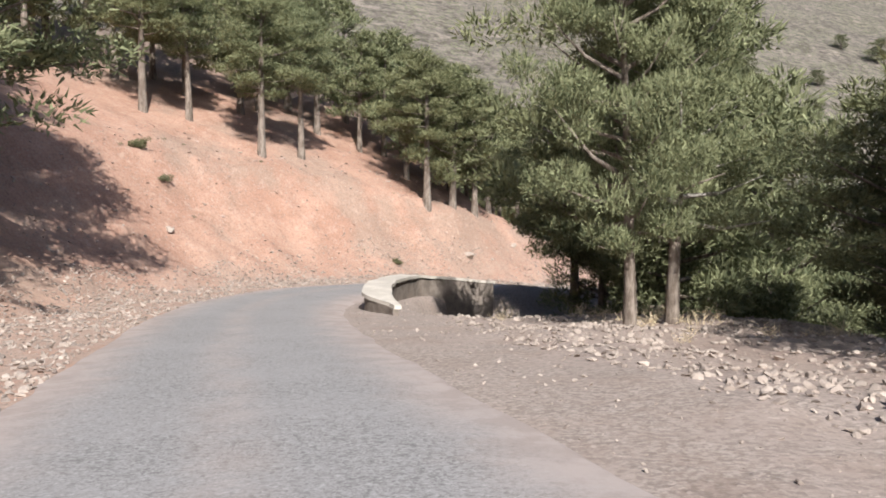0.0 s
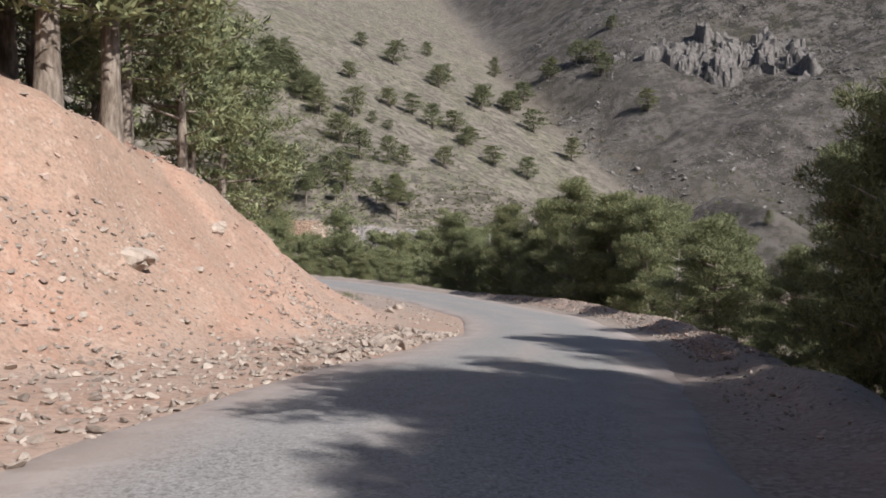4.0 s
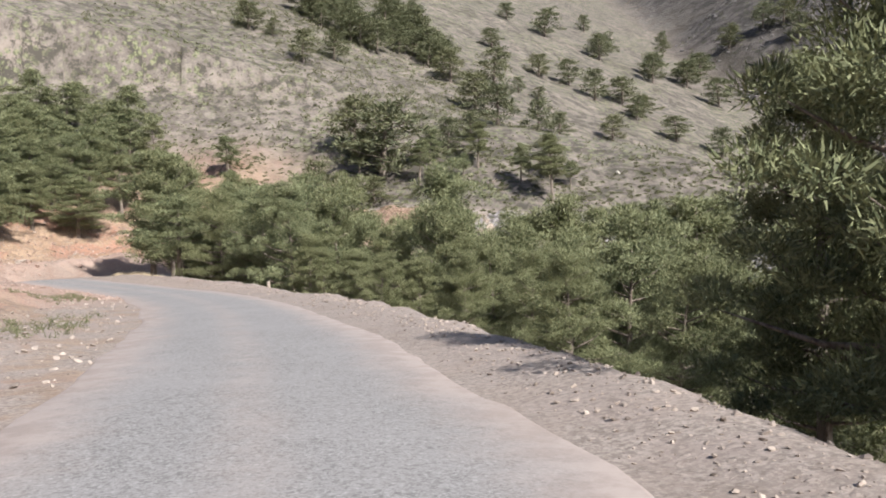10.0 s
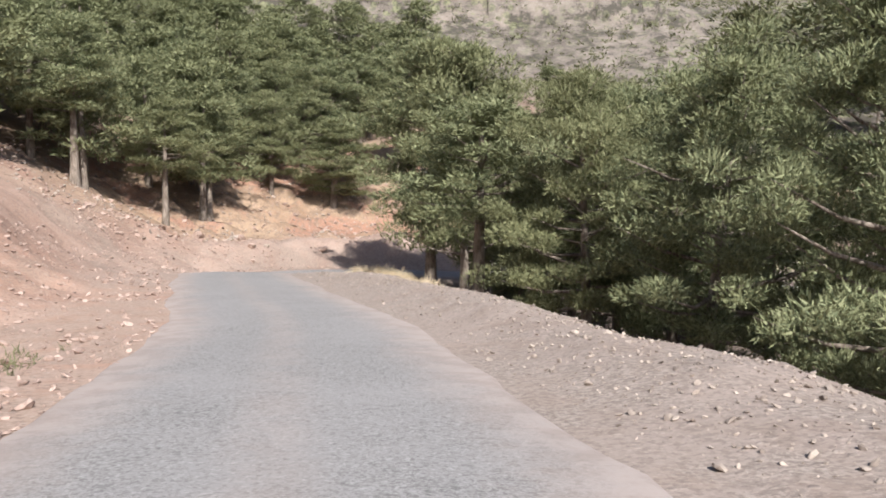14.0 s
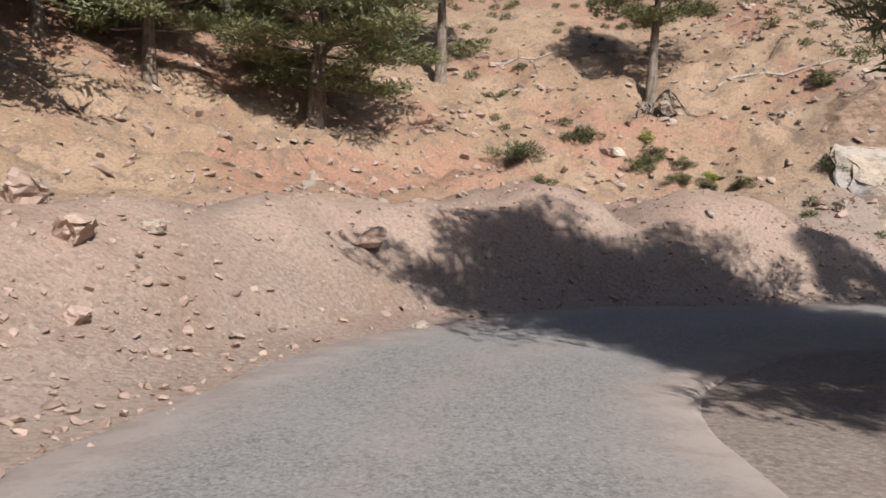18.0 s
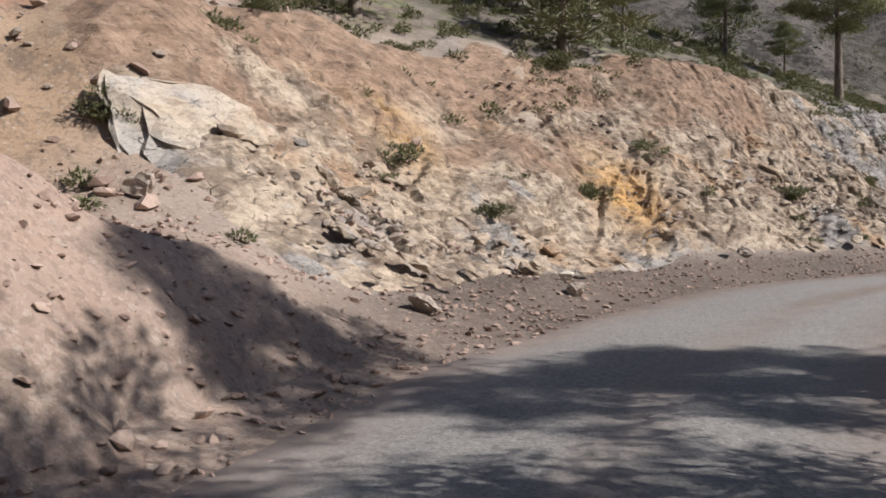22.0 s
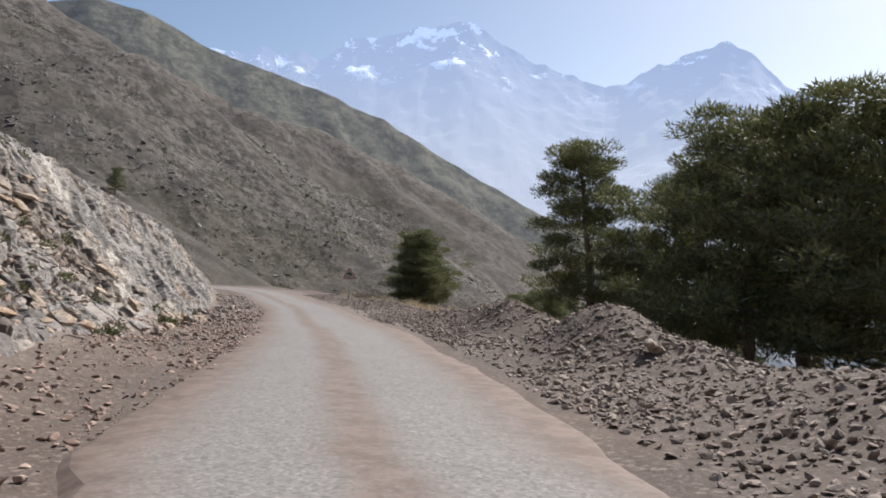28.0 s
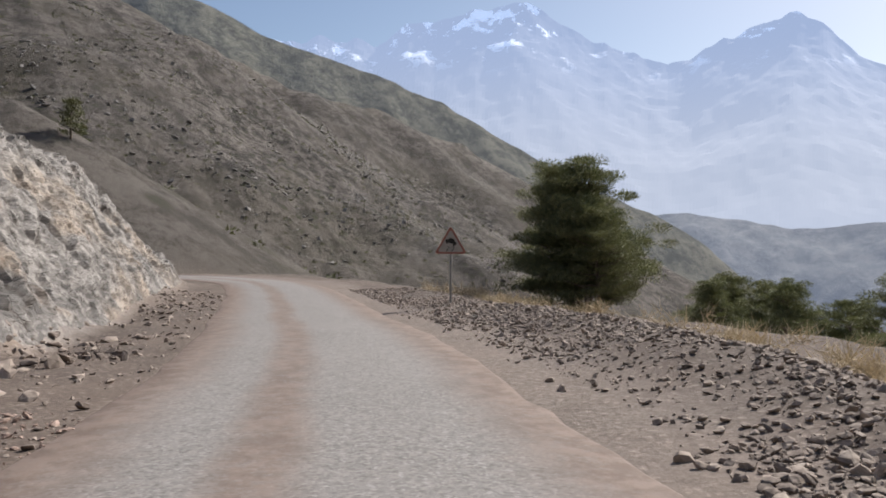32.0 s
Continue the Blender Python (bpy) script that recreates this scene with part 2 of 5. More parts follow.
    masks = dict(
        red=np.clip((1 - smooth(46, 75, s)) + smooth(100, 112, s) * (1 - smooth(128, 150, s)) + 0.55 * smooth(134, 150, s) * (1 - smooth(160, 168, s)), 0, 1) * np.where(d < 0, 1, 0.15) * (1 - smooth(16, 30, a)),
        tan=smooth(60, 75, s) * (1 - smooth(100, 112, s)) * (d < 0) + smooth(140, 152, s) * (1 - smooth(166, 178, s)) * np.where(d < 0, smooth(6.4, 8.4, a) * (1 - smooth(18, 34, a)), 0.2),
        rock=np.maximum(rocky * (0.55 + 0.45 * smooth(0.95, 0.45, t)), dark * smooth(0.25, 0.8, crag)),
        grav=(1 - smooth(4.2, 6.8, a - 0.8 * wob)) * (1 - 0.55 * cutmask),
        dark=dark,
        ash=np.maximum(smooth(158, 169, s), 0.3 * smooth(146, 152, s) * (a < 7.6)) * np.where(d > 0, (1 - smooth(14, 22, a)) * (1 - smooth(196, 206, s) * (0.4 - 0.4 * smooth(2.7, 3.5, a + 0.4 * wob))), 1 - smooth(-0.3, 0.6, a - toe)),
        scrub=np.clip(smooth(16, 34, a) + np.where(d < 0, smooth(0.5, 2.5, a - top) * smooth(168, 176, s), 0), 0, 1) * (1 - dark),
    )
    return z, masks


# ---- materials ----
class Nodes:
    """A short way to write node materials."""

    def __init__(self, name, rough=0.9):
        self.mat = bpy.data.materials.new(name)
        self.mat.use_nodes = True
        self.tree = self.mat.node_tree
        self.bsdf = self.tree.nodes["Principled BSDF"]
        self.bsdf.inputs["Roughness"].default_value = rough
        self.bsdf.inputs["Specular IOR Level"].default_value = 0.25

    def put(self, socket, value):
        if isinstance(value, bpy.types.NodeSocket):
            self.tree.links.new(value, socket)
        else:
            socket.default_value = (*value, 1) if isinstance(value, tuple) and len(value) == 3 else value

    def where(self):
        return self.tree.nodes.new("ShaderNodeNewGeometry").outputs["Position"]

    def noise(self, at, size, detail=4.0, rough=0.6, kind="FBM"):
        n = self.tree.nodes.new("ShaderNodeTexNoise")
        self.put(n.inputs["Vector"], at)
        n.inputs["Scale"].default_value, n.inputs["Detail"].default_value, n.inputs["Roughness"].default_value = 1 / size, detail, rough
        return n.outputs["Fac"]

    def cells(self, at, size, feature="F1", out="Distance"):
        n = self.tree.nodes.new("ShaderNodeTexVoronoi")
        n.feature = feature
        self.put(n.inputs["Vector"], at)
        n.inputs["Scale"].default_value = 1 / size
        return n.outputs[out]

    def attr(self, name):
        n = self.tree.nodes.new("ShaderNodeAttribute")
        n.attribute_name = name
        return n.outputs["Fac"]

    def chance(self):
        return self.tree.nodes.new("ShaderNodeObjectInfo").outputs["Random"]

    def island(self):
        return self.tree.nodes.new("ShaderNodeNewGeometry").outputs["Random Per Island"]

    def ramp(self, value, a, b, lo=0.0, hi=1.0):
        n = self.tree.nodes.new("ShaderNodeMapRange")
        n.interpolation_type = "SMOOTHSTEP"
        for key, v in zip(("Value", "From Min", "From Max", "To Min", "To Max"), (value, a, b, lo, hi)):
            self.put(n.inputs[key], v)
        return n.outputs["Result"]

    def math(self, op, a, b=0.0):
        n = self.tree.nodes.new("ShaderNodeMath")
        n.operation = op
        self.put(n.inputs[0], a)
        self.put(n.inputs[1], b)
        return n.outputs[0]

    def mix(self, t, a, b, blend="MIX"):
        n = self.tree.nodes.new("ShaderNodeMix")
        n.data_type, n.blend_type = "RGBA", blend
        self.put(n.inputs[0], t)
        self.put(n.inputs[6], a)
        self.put(n.inputs[7], b)
        return n.outputs[2]

    def stretch(self, at, scale, turn=(0, 0, 0)):
        n = self.tree.nodes.new("ShaderNodeMapping")
        self.put(n.inputs["Vector"], at)
        n.inputs["Scale"].default_value, n.inputs["Rotation"].default_value = scale, turn
        return n.outputs[0]

    def done(self, colour, bump=None, strength=0.5, depth=0.02):
        self.put(self.bsdf.inputs["Base Color"], colour)
        if bump is not None:
            n = self.tree.nodes.new("ShaderNodeBump")
            n.inputs["Strength"].default_value, n.inputs["Distance"].default_value = strength, depth
            self.put(n.inputs["Height"], bump)
            self.tree.links.new(n.outputs[0], self.bsdf.inputs["Normal"])
        return self.mat


def ground_material():
    m = Nodes("earth_and_scrub", 0.95)
    at = m.where()
    big, mid, fine, grain = m.noise(at, 14, 4), m.noise(at, 2.2, 5), m.noise(at, 0.35, 5), m.noise(at, 0.07, 3)
    shift = m.tree.nodes.new("ShaderNodeTexNoise")
    m.put(shift.inputs["Vector"], at)
    shift.inputs["Scale"].default_value, shift.inputs["Detail"].default_value = 9.0, 3.0
    warped = m.mix(0.06, at, shift.outputs["Color"], "ADD")
    pebble, pebble_tone = m.cells(warped, 0.034), m.cells(warped, 0.034, out="Color")
    chip, chip_tone = m.cells(warped, 0.095), m.cells(warped, 0.095, out="Color")
    chips = m.math("MULTIPLY", m.ramp(chip, 0.42, 0.30), m.ramp(m.math("ADD", chip_tone, m.math("MULTIPLY", m.attr("ash"), 0.25)), 0.66, 0.70))
    bits = m.math("MULTIPLY", m.ramp(pebble, 0.45, 0.30), m.ramp(pebble_tone, 0.62, 0.66))
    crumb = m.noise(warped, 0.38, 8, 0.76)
    # loose earth of the cuts: pale grey-brown, pink-red and ochre
    base = m.mix(m.ramp(mid, 0.35, 0.7), (0.238, 0.191, 0.16), (0.318, 0.26, 0.22))
    red = m.mix(m.ramp(mid, 0.35, 0.68), (0.335, 0.192, 0.134), (0.405, 0.25, 0.18))
    red = m.mix(m.ramp(fine, 0.55, 0.75, 0.0, 0.6), red, (0.52, 0.38, 0.29))
    red = m.mix(m.ramp(m.noise(at, 5.5, 5, 0.65), 0.48, 0.62, 0.0, 0.65), red, (0.27, 0.20, 0.152))
    # hollows of the crumb tinted dark, as painted shade between chips
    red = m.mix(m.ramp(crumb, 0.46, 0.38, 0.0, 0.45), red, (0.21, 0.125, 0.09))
    red = m.mix(m.ramp(crumb, 0.56, 0.62, 0.0, 0.4), red, (0.50, 0.36, 0.285))
    ochre = m.mix(m.ramp(mid, 0.35, 0.68), (0.265, 0.176, 0.114), (0.355, 0.25, 0.168))
    ochre = m.mix(m.ramp(m.noise(at, 3.4, 4), 0.50, 0.60, 0.0, 0.85), ochre, (0.325, 0.178, 0.122))
    # the same shade painted into the hollows of ochre and plain earth
    ochre = m.mix(m.ramp(crumb, 0.50, 0.42, 0.0, 0.75), ochre, (0.19, 0.135, 0.10))
    base = m.mix(m.ramp(crumb, 0.47, 0.39, 0.0, 0.45), base, (0.15, 0.115, 0.09))
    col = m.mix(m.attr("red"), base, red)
    col = m.mix(m.attr("tan"), col, ochre)
    # rock: pale beige, grey-blue and rust in beds
    beds = m.noise(m.stretch(at, (0.7, 0.7, 1.6), (0.5, 0.35, 0.4)), 1.1, 6, 0.65)
    rock = m.mix(m.ramp(beds, 0.40, 0.62), (0.20, 0.175, 0.16), (0.44, 0.39, 0.325))
    rock = m.mix(m.ramp(big, 0.50, 0.62, 0.0, 0.8), rock, m.mix(m.ramp(fine, 0.4, 0.6), (0.22, 0.22, 0.225), (0.37, 0.365, 0.355)))
    rock = m.mix(m.ramp(m.noise(at, 5.0, 3), 0.56, 0.66, 0.0, 0.8), rock, (0.40, 0.25, 0.12))
    col = m.mix(m.attr("rock"), col, rock)
    # loose gravel beside the road
    grit = m.noise(at, 0.055, 6, 0.75)
    stones = m.mix(m.ramp(grit, 0.44, 0.57), (0.215, 0.178, 0.153), (0.352, 0.30, 0.261))
    stones = m.mix(m.ramp(m.noise(at, 1.7, 5, 0.7), 0.45, 0.58, 0.0, 0.7), stones, (0.305, 0.25, 0.217))
    ash = m.mix(m.ramp(mid, 0.35, 0.7), (0.06, 0.043, 0.034), (0.11, 0.08, 0.063))
    col = m.mix(m.math("MULTIPLY", m.attr("ash"), 0.85), col, ash)
    stones = m.mix(m.math("MULTIPLY", m.attr("ash"), 0.75), stones, ash)
    stones = m.mix(m.math("MULTIPLY", m.attr("red"), 0.4), stones, (0.46, 0.29, 0.20))
    col = m.mix(m.math("MULTIPLY", m.attr("grav"), m.ramp(m.noise(at, 0.8, 4), 0.35, 0.55, 0.35, 0.95)), col, stones)
    chip_col = m.mix(m.ramp(pebble_tone, 0.2, 0.8), (0.24, 0.195, 0.165), (0.46, 0.385, 0.325))
    chip_col = m.mix(m.math("MULTIPLY", m.attr("ash"), 0.4), chip_col, (0.19, 0.16, 0.14))
    col = m.mix(m.math("MULTIPLY", m.math("MAXIMUM", chips, m.math("MULTIPLY", bits, 0.6)), 0.5), col, chip_col)
    # scrubby hillside: dry soil, stones and low grey-green cushions
    soil = m.mix(m.ramp(big, 0.35, 0.65), (0.13, 0.11, 0.092), (0.18, 0.152, 0.128))
    soil = m.mix(m.ramp(m.noise(at, 7.0, 5), 0.56, 0.70, 0.0, 0.7), soil, (0.27, 0.222, 0.185))
    tuft = m.cells(m.mix(0.5, at, m.noise(at, 0.9, 3), "ADD"), 0.95)
    clods = m.noise(at, 2.6, 8, 0.8)
    soil = m.mix(m.ramp(clods, 0.51, 0.45, 0.0, 0.9), soil, (0.055, 0.05, 0.038))
    soil = m.mix(m.ramp(clods, 0.54, 0.60, 0.0, 0.5), soil, (0.28, 0.245, 0.20))
    patchy = m.ramp(m.noise(at, 22, 5), 0.42, 0.58, 0.25, 1.0)
    soil = m.mix(m.math("MULTIPLY", m.ramp(tuft, 0.50, 0.30), patchy), soil, m.mix(m.ramp(fine, 0.42, 0.58), (0.085, 0.09, 0.05), (0.20, 0.20, 0.115)))
    col = m.mix(m.attr("scrub"), col, soil)
    # dark far slope of scree and crags
    scree = m.noise(m.stretch(at, (1, 1, 0.6)), 9.0, 12, 0.86)
    grey = m.mix(m.ramp(scree, 0.45, 0.56), (0.03, 0.027, 0.023), (0.15, 0.131, 0.115))
    grey = m.mix(m.math("MULTIPLY", m.ramp(m.cells(at, 5.0), 0.34, 0.18), m.ramp(m.noise(at, 40, 3), 0.4, 0.6)), grey, (0.035, 0.038, 0.02))
    grey = m.mix(m.ramp(m.noise(at, 60, 5), 0.48, 0.60, 0.0, 0.4), grey, (0.075, 0.065, 0.043))
    grey = m.mix(m.math("MULTIPLY", m.attr("rock"), 0.3), grey, (0.12, 0.105, 0.094))
    col = m.mix(m.attr("dark"), col, grey)
    col = m.mix(m.ramp(grain, 0.50, 0.40, 0.0, 0.5), col, m.mix(0.55, col, (0.07, 0.055, 0.045)))
    rough = m.math("ADD", m.math("MULTIPLY", mid, 0.5), m.math("ADD", m.math("ADD", m.math("MULTIPLY", m.math("MULTIPLY", crumb, 0.22), m.math("SUBTRACT", 1.0, m.math("MULTIPLY", m.attr("grav"), 0.8))), m.math("MULTIPLY", grit, 0.13)), m.math("MULTIPLY", m.math("MAXIMUM", chips, m.math("MULTIPLY", bits, 0.5)), 0.10)))
    rough = m.math("ADD", rough, m.math("MULTIPLY", m.math("MULTIPLY", m.noise(at, 0.22, 7, 0.75), m.attr("ash")), 1.1))
    rough = m.math("ADD", rough, m.math("MULTIPLY", m.math("MULTIPLY", scree, m.attr("dark")), 120.0))
    return m.done(col, rough, 0.5, 0.09)


def asphalt_material():
    m = Nodes("worn_asphalt", 0.88)
    at = m.where()
    grit = m.cells(at, 0.013, out="Color")
    patch = m.noise(at, 1.6, 5)
    col = m.mix(m.ramp(grit, 0.05, 0.95), (0.19, 0.18, 0.172), (0.31, 0.295, 0.282))
    col = m.mix(m.ramp(m.noise(at, 0.05, 4, 0.7), 0.47, 0.40, 0.0, 0.6), col, (0.11, 0.105, 0.10))
    col = m.mix(m.ramp(patch, 0.40, 0.68, 0.0, 0.5), col, (0.285, 0.268, 0.258))
    col = m.mix(m.math("MULTIPLY", m.attr("late"), 0.45), col, (0.165, 0.15, 0.139))
    coarse = m.cells(at, 0.03, out="Color")
    col = m.mix(m.math("MULTIPLY", m.attr("late"), m.ramp(coarse, 0.55, 0.85, 0.0, 0.45)), col, (0.30, 0.275, 0.25))
    col = m.mix(m.math("MULTIPLY", m.attr("late"), m.ramp(coarse, 0.35, 0.1, 0.0, 0.5)), col, (0.095, 0.085, 0.078))
    chip = m.cells(at, 0.022, out="Color")
    col = m.mix(m.ramp(chip, 0.72, 0.9, 0.0, 0.4), col, (0.42, 0.40, 0.385))
    col = m.mix(m.ramp(chip, 0.22, 0.08, 0.0, 0.45), col, (0.11, 0.105, 0.102))
    # dust carried on by wheels: at both edges and on the crown
    across = m.attr("across")
    dust = m.math("MAXIMUM", m.ramp(m.math("ABSOLUTE", across), 0.95, 1.75), m.ramp(m.math("ABSOLUTE", m.math("ADD", across, m.attr("crown"))), 0.45, 0.05, 0.0, 0.6))
    crown = m.math("ABSOLUTE", m.math("ADD", m.math("ADD", across, m.attr("crown")), m.math("MULTIPLY", m.math("SUBTRACT", m.noise(at, 2.5, 3), 0.5), 0.35)))
    dust = m.math("MAXIMUM", dust, m.math("MULTIPLY", m.ramp(crown, 0.42, 0.08, 0.0, 0.85), m.attr("late")))
    dust = m.math("MULTIPLY", dust, m.math("MAXIMUM", m.ramp(m.noise(at, 0.9, 7, 0.75), 0.30, 0.62), m.math("MULTIPLY", m.attr("late"), m.ramp(m.noise(at, 0.12, 5, 0.75), 0.35, 0.55, 0.55, 1.0))))
    dust = m.math("MULTIPLY", dust, m.attr("dusty"))
    ragged = m.math("ADD", m.math("ABSOLUTE", across), m.math("MULTIPLY", m.math("SUBTRACT", m.noise(at, 1.0, 8, 0.75), 0.5), 1.3))
    dust = m.math("MAXIMUM", dust, m.ramp(ragged, 0.95, 1.95, 0.0, 0.92))
    col = m.mix(dust, col, m.mix(m.attr("late"), m.mix(m.ramp(m.noise(at, 0.4, 4), 0.4, 0.6), (0.31, 0.253, 0.222), (0.37, 0.308, 0.275)), m.mix(m.ramp(m.noise(at, 0.3, 7, 0.75), 0.40, 0.60), (0.148, 0.108, 0.088), (0.215, 0.163, 0.135))))
    return m.done(col, m.math("MULTIPLY", grit, 1.0), 0.35, 0.008)


def stone_material(name, dark, light, size=0.3, rough=0.9):
    m = Nodes(name, rough)
    at = m.where()
    col = m.mix(m.ramp(m.noise(at, size, 6, 0.7), 0.42, 0.58), dark, light)
    col = m.mix(0.55, col, m.mix(m.ramp(m.island(), 0, 1), tuple(0.7 * c for c in dark), tuple(1.1 * c for c in light)))
    col = m.mix(m.ramp(m.chance(), 0, 1, 0.0, 0.35), col, light)
    return m.done(col, m.noise(at, size * 0.35, 5), 0.6, size * 0.2)


def leaf_material(name, dark, light, glow=(0.20, 0.22, 0.05), old=(0.16, 0.145, 0.06)):
    m = Nodes(name, 0.7)
    col = m.mix(m.ramp(m.island(), 0, 1), dark, light)
    col = m.mix(m.ramp(m.noise(m.where(), 1.4, 3), 0.35, 0.65, 0.0, 0.6), col, m.mix(0.5, col, light))
    col = m.mix(m.ramp(m.chance(), 0.0, 1.0, 0.0, 0.3), col, old)
    m.put(m.bsdf.inputs["Base Color"], col)
    # light that comes through the needles
    thin = m.tree.nodes.new("ShaderNodeBsdfTranslucent")
    m.put(thin.inputs["Color"], m.mix(0.35, col, glow))
    both = m.tree.nodes.new("ShaderNodeMixShader")
    both.inputs[0].default_value = 0.15
    m.tree.links.new(m.bsdf.outputs[0], both.inputs[1])
    m.tree.links.new(thin.outputs[0], both.inputs[2])
    m.tree.links.new(both.outputs[0], m.tree.nodes["Material Output"].inputs["Surface"])
    return m.mat


def bark_material(name, dark, light):
    m = Nodes(name, 0.95)
    at = m.stretch(m.where(), (1, 1, 0.25))
    n = m.noise(at, 0.10, 6, 0.7)
    return m.done(m.mix(m.ramp(n, 0.35, 0.65), dark, light), n, 0.9, 0.03)


def rockface_material():
    m = Nodes("bedded_rock_face", 0.9)
    at = m.where()
    along = m.stretch(at, (0.8, 0.8, 2.0), (0.25, 0.42, 0.4))
    beds, fine, tone = m.noise(along, 0.5, 9, 0.74), m.noise(at, 0.12, 6, 0.75), m.attr("tone")
    shift = m.tree.nodes.new("ShaderNodeTexNoise")
    m.put(shift.inputs["Vector"], at)
    shift.inputs["Scale"].default_value, shift.inputs["Detail"].default_value, shift.inputs["Roughness"].default_value = 2.0, 2.0, 0.5
    bent = m.mix(0.30, along, shift.outputs["Color"], "ADD")
    plate, flake = m.cells(bent, 0.40, out="Color"), m.cells(bent, 0.13, out="Color")
    tone = m.math("ADD", m.math("MULTIPLY", tone, 0.4), m.math("ADD", m.math("MULTIPLY", plate, 0.3), m.math("MULTIPLY", flake, 0.3)))
    mixed = m.math("ADD", m.math("MULTIPLY", beds, 0.62), m.math("MULTIPLY", tone, 0.38))
    col = m.mix(m.ramp(mixed, 0.40, 0.62), (0.20, 0.15, 0.112), (0.475, 0.385, 0.295))
    rusty = m.math("ADD", m.noise(at, 2.6, 5, 0.65), m.math("MULTIPLY", tone, 0.12))
    col = m.mix(m.ramp(rusty, 0.60, 0.74, 0.0, 0.65), col, m.mix(m.ramp(beds, 0.4, 0.6), (0.30, 0.165, 0.085), (0.44, 0.285, 0.16)))
    # blue-grey beds low down
    patch = m.math("SUBTRACT", m.noise(at, 4.0, 5, 0.65), m.math("MULTIPLY", m.attr("up"), 0.22))
    slate = m.mix(m.ramp(mixed, 0.42, 0.60), (0.15, 0.142, 0.138), (0.335, 0.315, 0.30))
    col = m.mix(m.ramp(patch, 0.45, 0.52, 0.0, 0.85), col, slate)
    col = m.mix(m.math("MULTIPLY", m.attr("grey"), m.ramp(m.noise(at, 2.0, 4), 0.35, 0.6, 0.45, 0.9)), col, m.mix(m.ramp(mixed, 0.42, 0.60), (0.135, 0.126, 0.118), (0.31, 0.288, 0.265)))
    col = m.mix(m.math("MULTIPLY", m.attr("rust"), m.ramp(beds, 0.36, 0.52)), col, (0.50, 0.295, 0.115))
    col = m.mix(m.math("MULTIPLY", m.attr("pale"), m.ramp(m.noise(along, 0.6, 5), 0.35, 0.6)), col, (0.55, 0.505, 0.45))
    # red-brown soil over the rock
    col = m.mix(m.ramp(m.math("ADD", m.attr("up"), m.math("MULTIPLY", m.noise(at, 1.2, 6, 0.7), 0.55)), 0.84, 1.08, 0.0, 0.85), col, m.mix(m.ramp(beds, 0.4, 0.6), (0.20, 0.13, 0.09), (0.32, 0.212, 0.148)))
    # open joints between the plates, their shadows painted in as dark lines
    edge = m.math("MULTIPLY", m.ramp(m.cells(bent, 0.40, "DISTANCE_TO_EDGE"), 0.03, 0.0), m.ramp(m.noise(at, 0.5, 4, 0.7), 0.52, 0.60))
    split = m.math("MULTIPLY", m.ramp(m.cells(bent, 0.13, "DISTANCE_TO_EDGE"), 0.018, 0.0), m.ramp(m.noise(at, 0.35, 4, 0.7), 0.50, 0.58))
    edge = m.math("MAXIMUM", edge, m.math("MULTIPLY", split, 0.8))
    col = m.mix(m.math("MULTIPLY", edge, 0.6), col, (0.10, 0.08, 0.062))
    col = m.mix(m.ramp(m.attr("crack"), 0.08, 0.0, 0.0, 0.5), col, (0.10, 0.08, 0.065))
    col = m.mix(m.ramp(fine, 0.48, 0.36, 0.0, 0.6), col, m.mix(0.6, col, (0.06, 0.05, 0.042)))
    rough = m.math("ADD", m.math("MULTIPLY", plate, 1.0), m.math("ADD", m.math("MULTIPLY", flake, 0.8), m.math("MULTIPLY", fine, 0.45)))
    rough = m.math("SUBTRACT", rough, m.math("MULTIPLY", edge, 0.5))
    return m.done(col, rough, 1.0, 0.06)


GROUND, ASPHALT, ROCKFACE = ground_material(), asphalt_material(), rockface_material()
STONE = stone_material("pale_stone", (0.21, 0.168, 0.14), (0.40, 0.335, 0.28))
ROCK_RED = stone_material("red_stone", (0.25, 0.17, 0.135), (0.42, 0.315, 0.26))
ROCK_GREY = stone_material("grey_stone", (0.13, 0.10, 0.082), (0.38, 0.315, 0.265))
PLASTER = stone_material("old_concrete", (0.32, 0.28, 0.23), (0.54, 0.49, 0.42), 0.5)
MASONRY = stone_material("dark_masonry", (0.09, 0.075, 0.062), (0.24, 0.20, 0.165), 0.25)
NEEDLES = leaf_material("pine_needles", (0.07, 0.085, 0.042), (0.255, 0.268, 0.142))
NEEDLES_FAR = leaf_material("far_pine_needles", (0.065, 0.075, 0.042), (0.19, 0.195, 0.11))
SHRUB = leaf_material("shrub_leaves", (0.06, 0.066, 0.034), (0.165, 0.165, 0.092))
STRAW = leaf_material("dry_grass", (0.44, 0.35, 0.215), (0.62, 0.51, 0.35), (0.42, 0.33, 0.19), (0.40, 0.32, 0.21))
BARK = bark_material("pine_bark", (0.11, 0.085, 0.065), (0.27, 0.225, 0.185))
DEADWOOD = bark_material("bleached_wood", (0.26, 0.23, 0.20), (0.48, 0.44, 0.39))


# ---- making ----
def mesh_of(name, verts, faces, material=None, smooth_faces=False):
    me = bpy.data.meshes.new(name)
    me.from_pydata([tuple(map(float, v)) for v in verts] if not isinstance(verts, np.ndarray) else verts.tolist(), [], faces if isinstance(faces, list) else faces.tolist())
    if smooth_faces:
        me.shade_smooth()
    if material:
        me.materials.append(material)
    return me


def part(name, me, parent, label=""):
    """A mesh as one part under a thing or under a part."""
    ob = new(name, me)
    ob.parent = parent
    if label:
        ob["label"] = label
    return ob


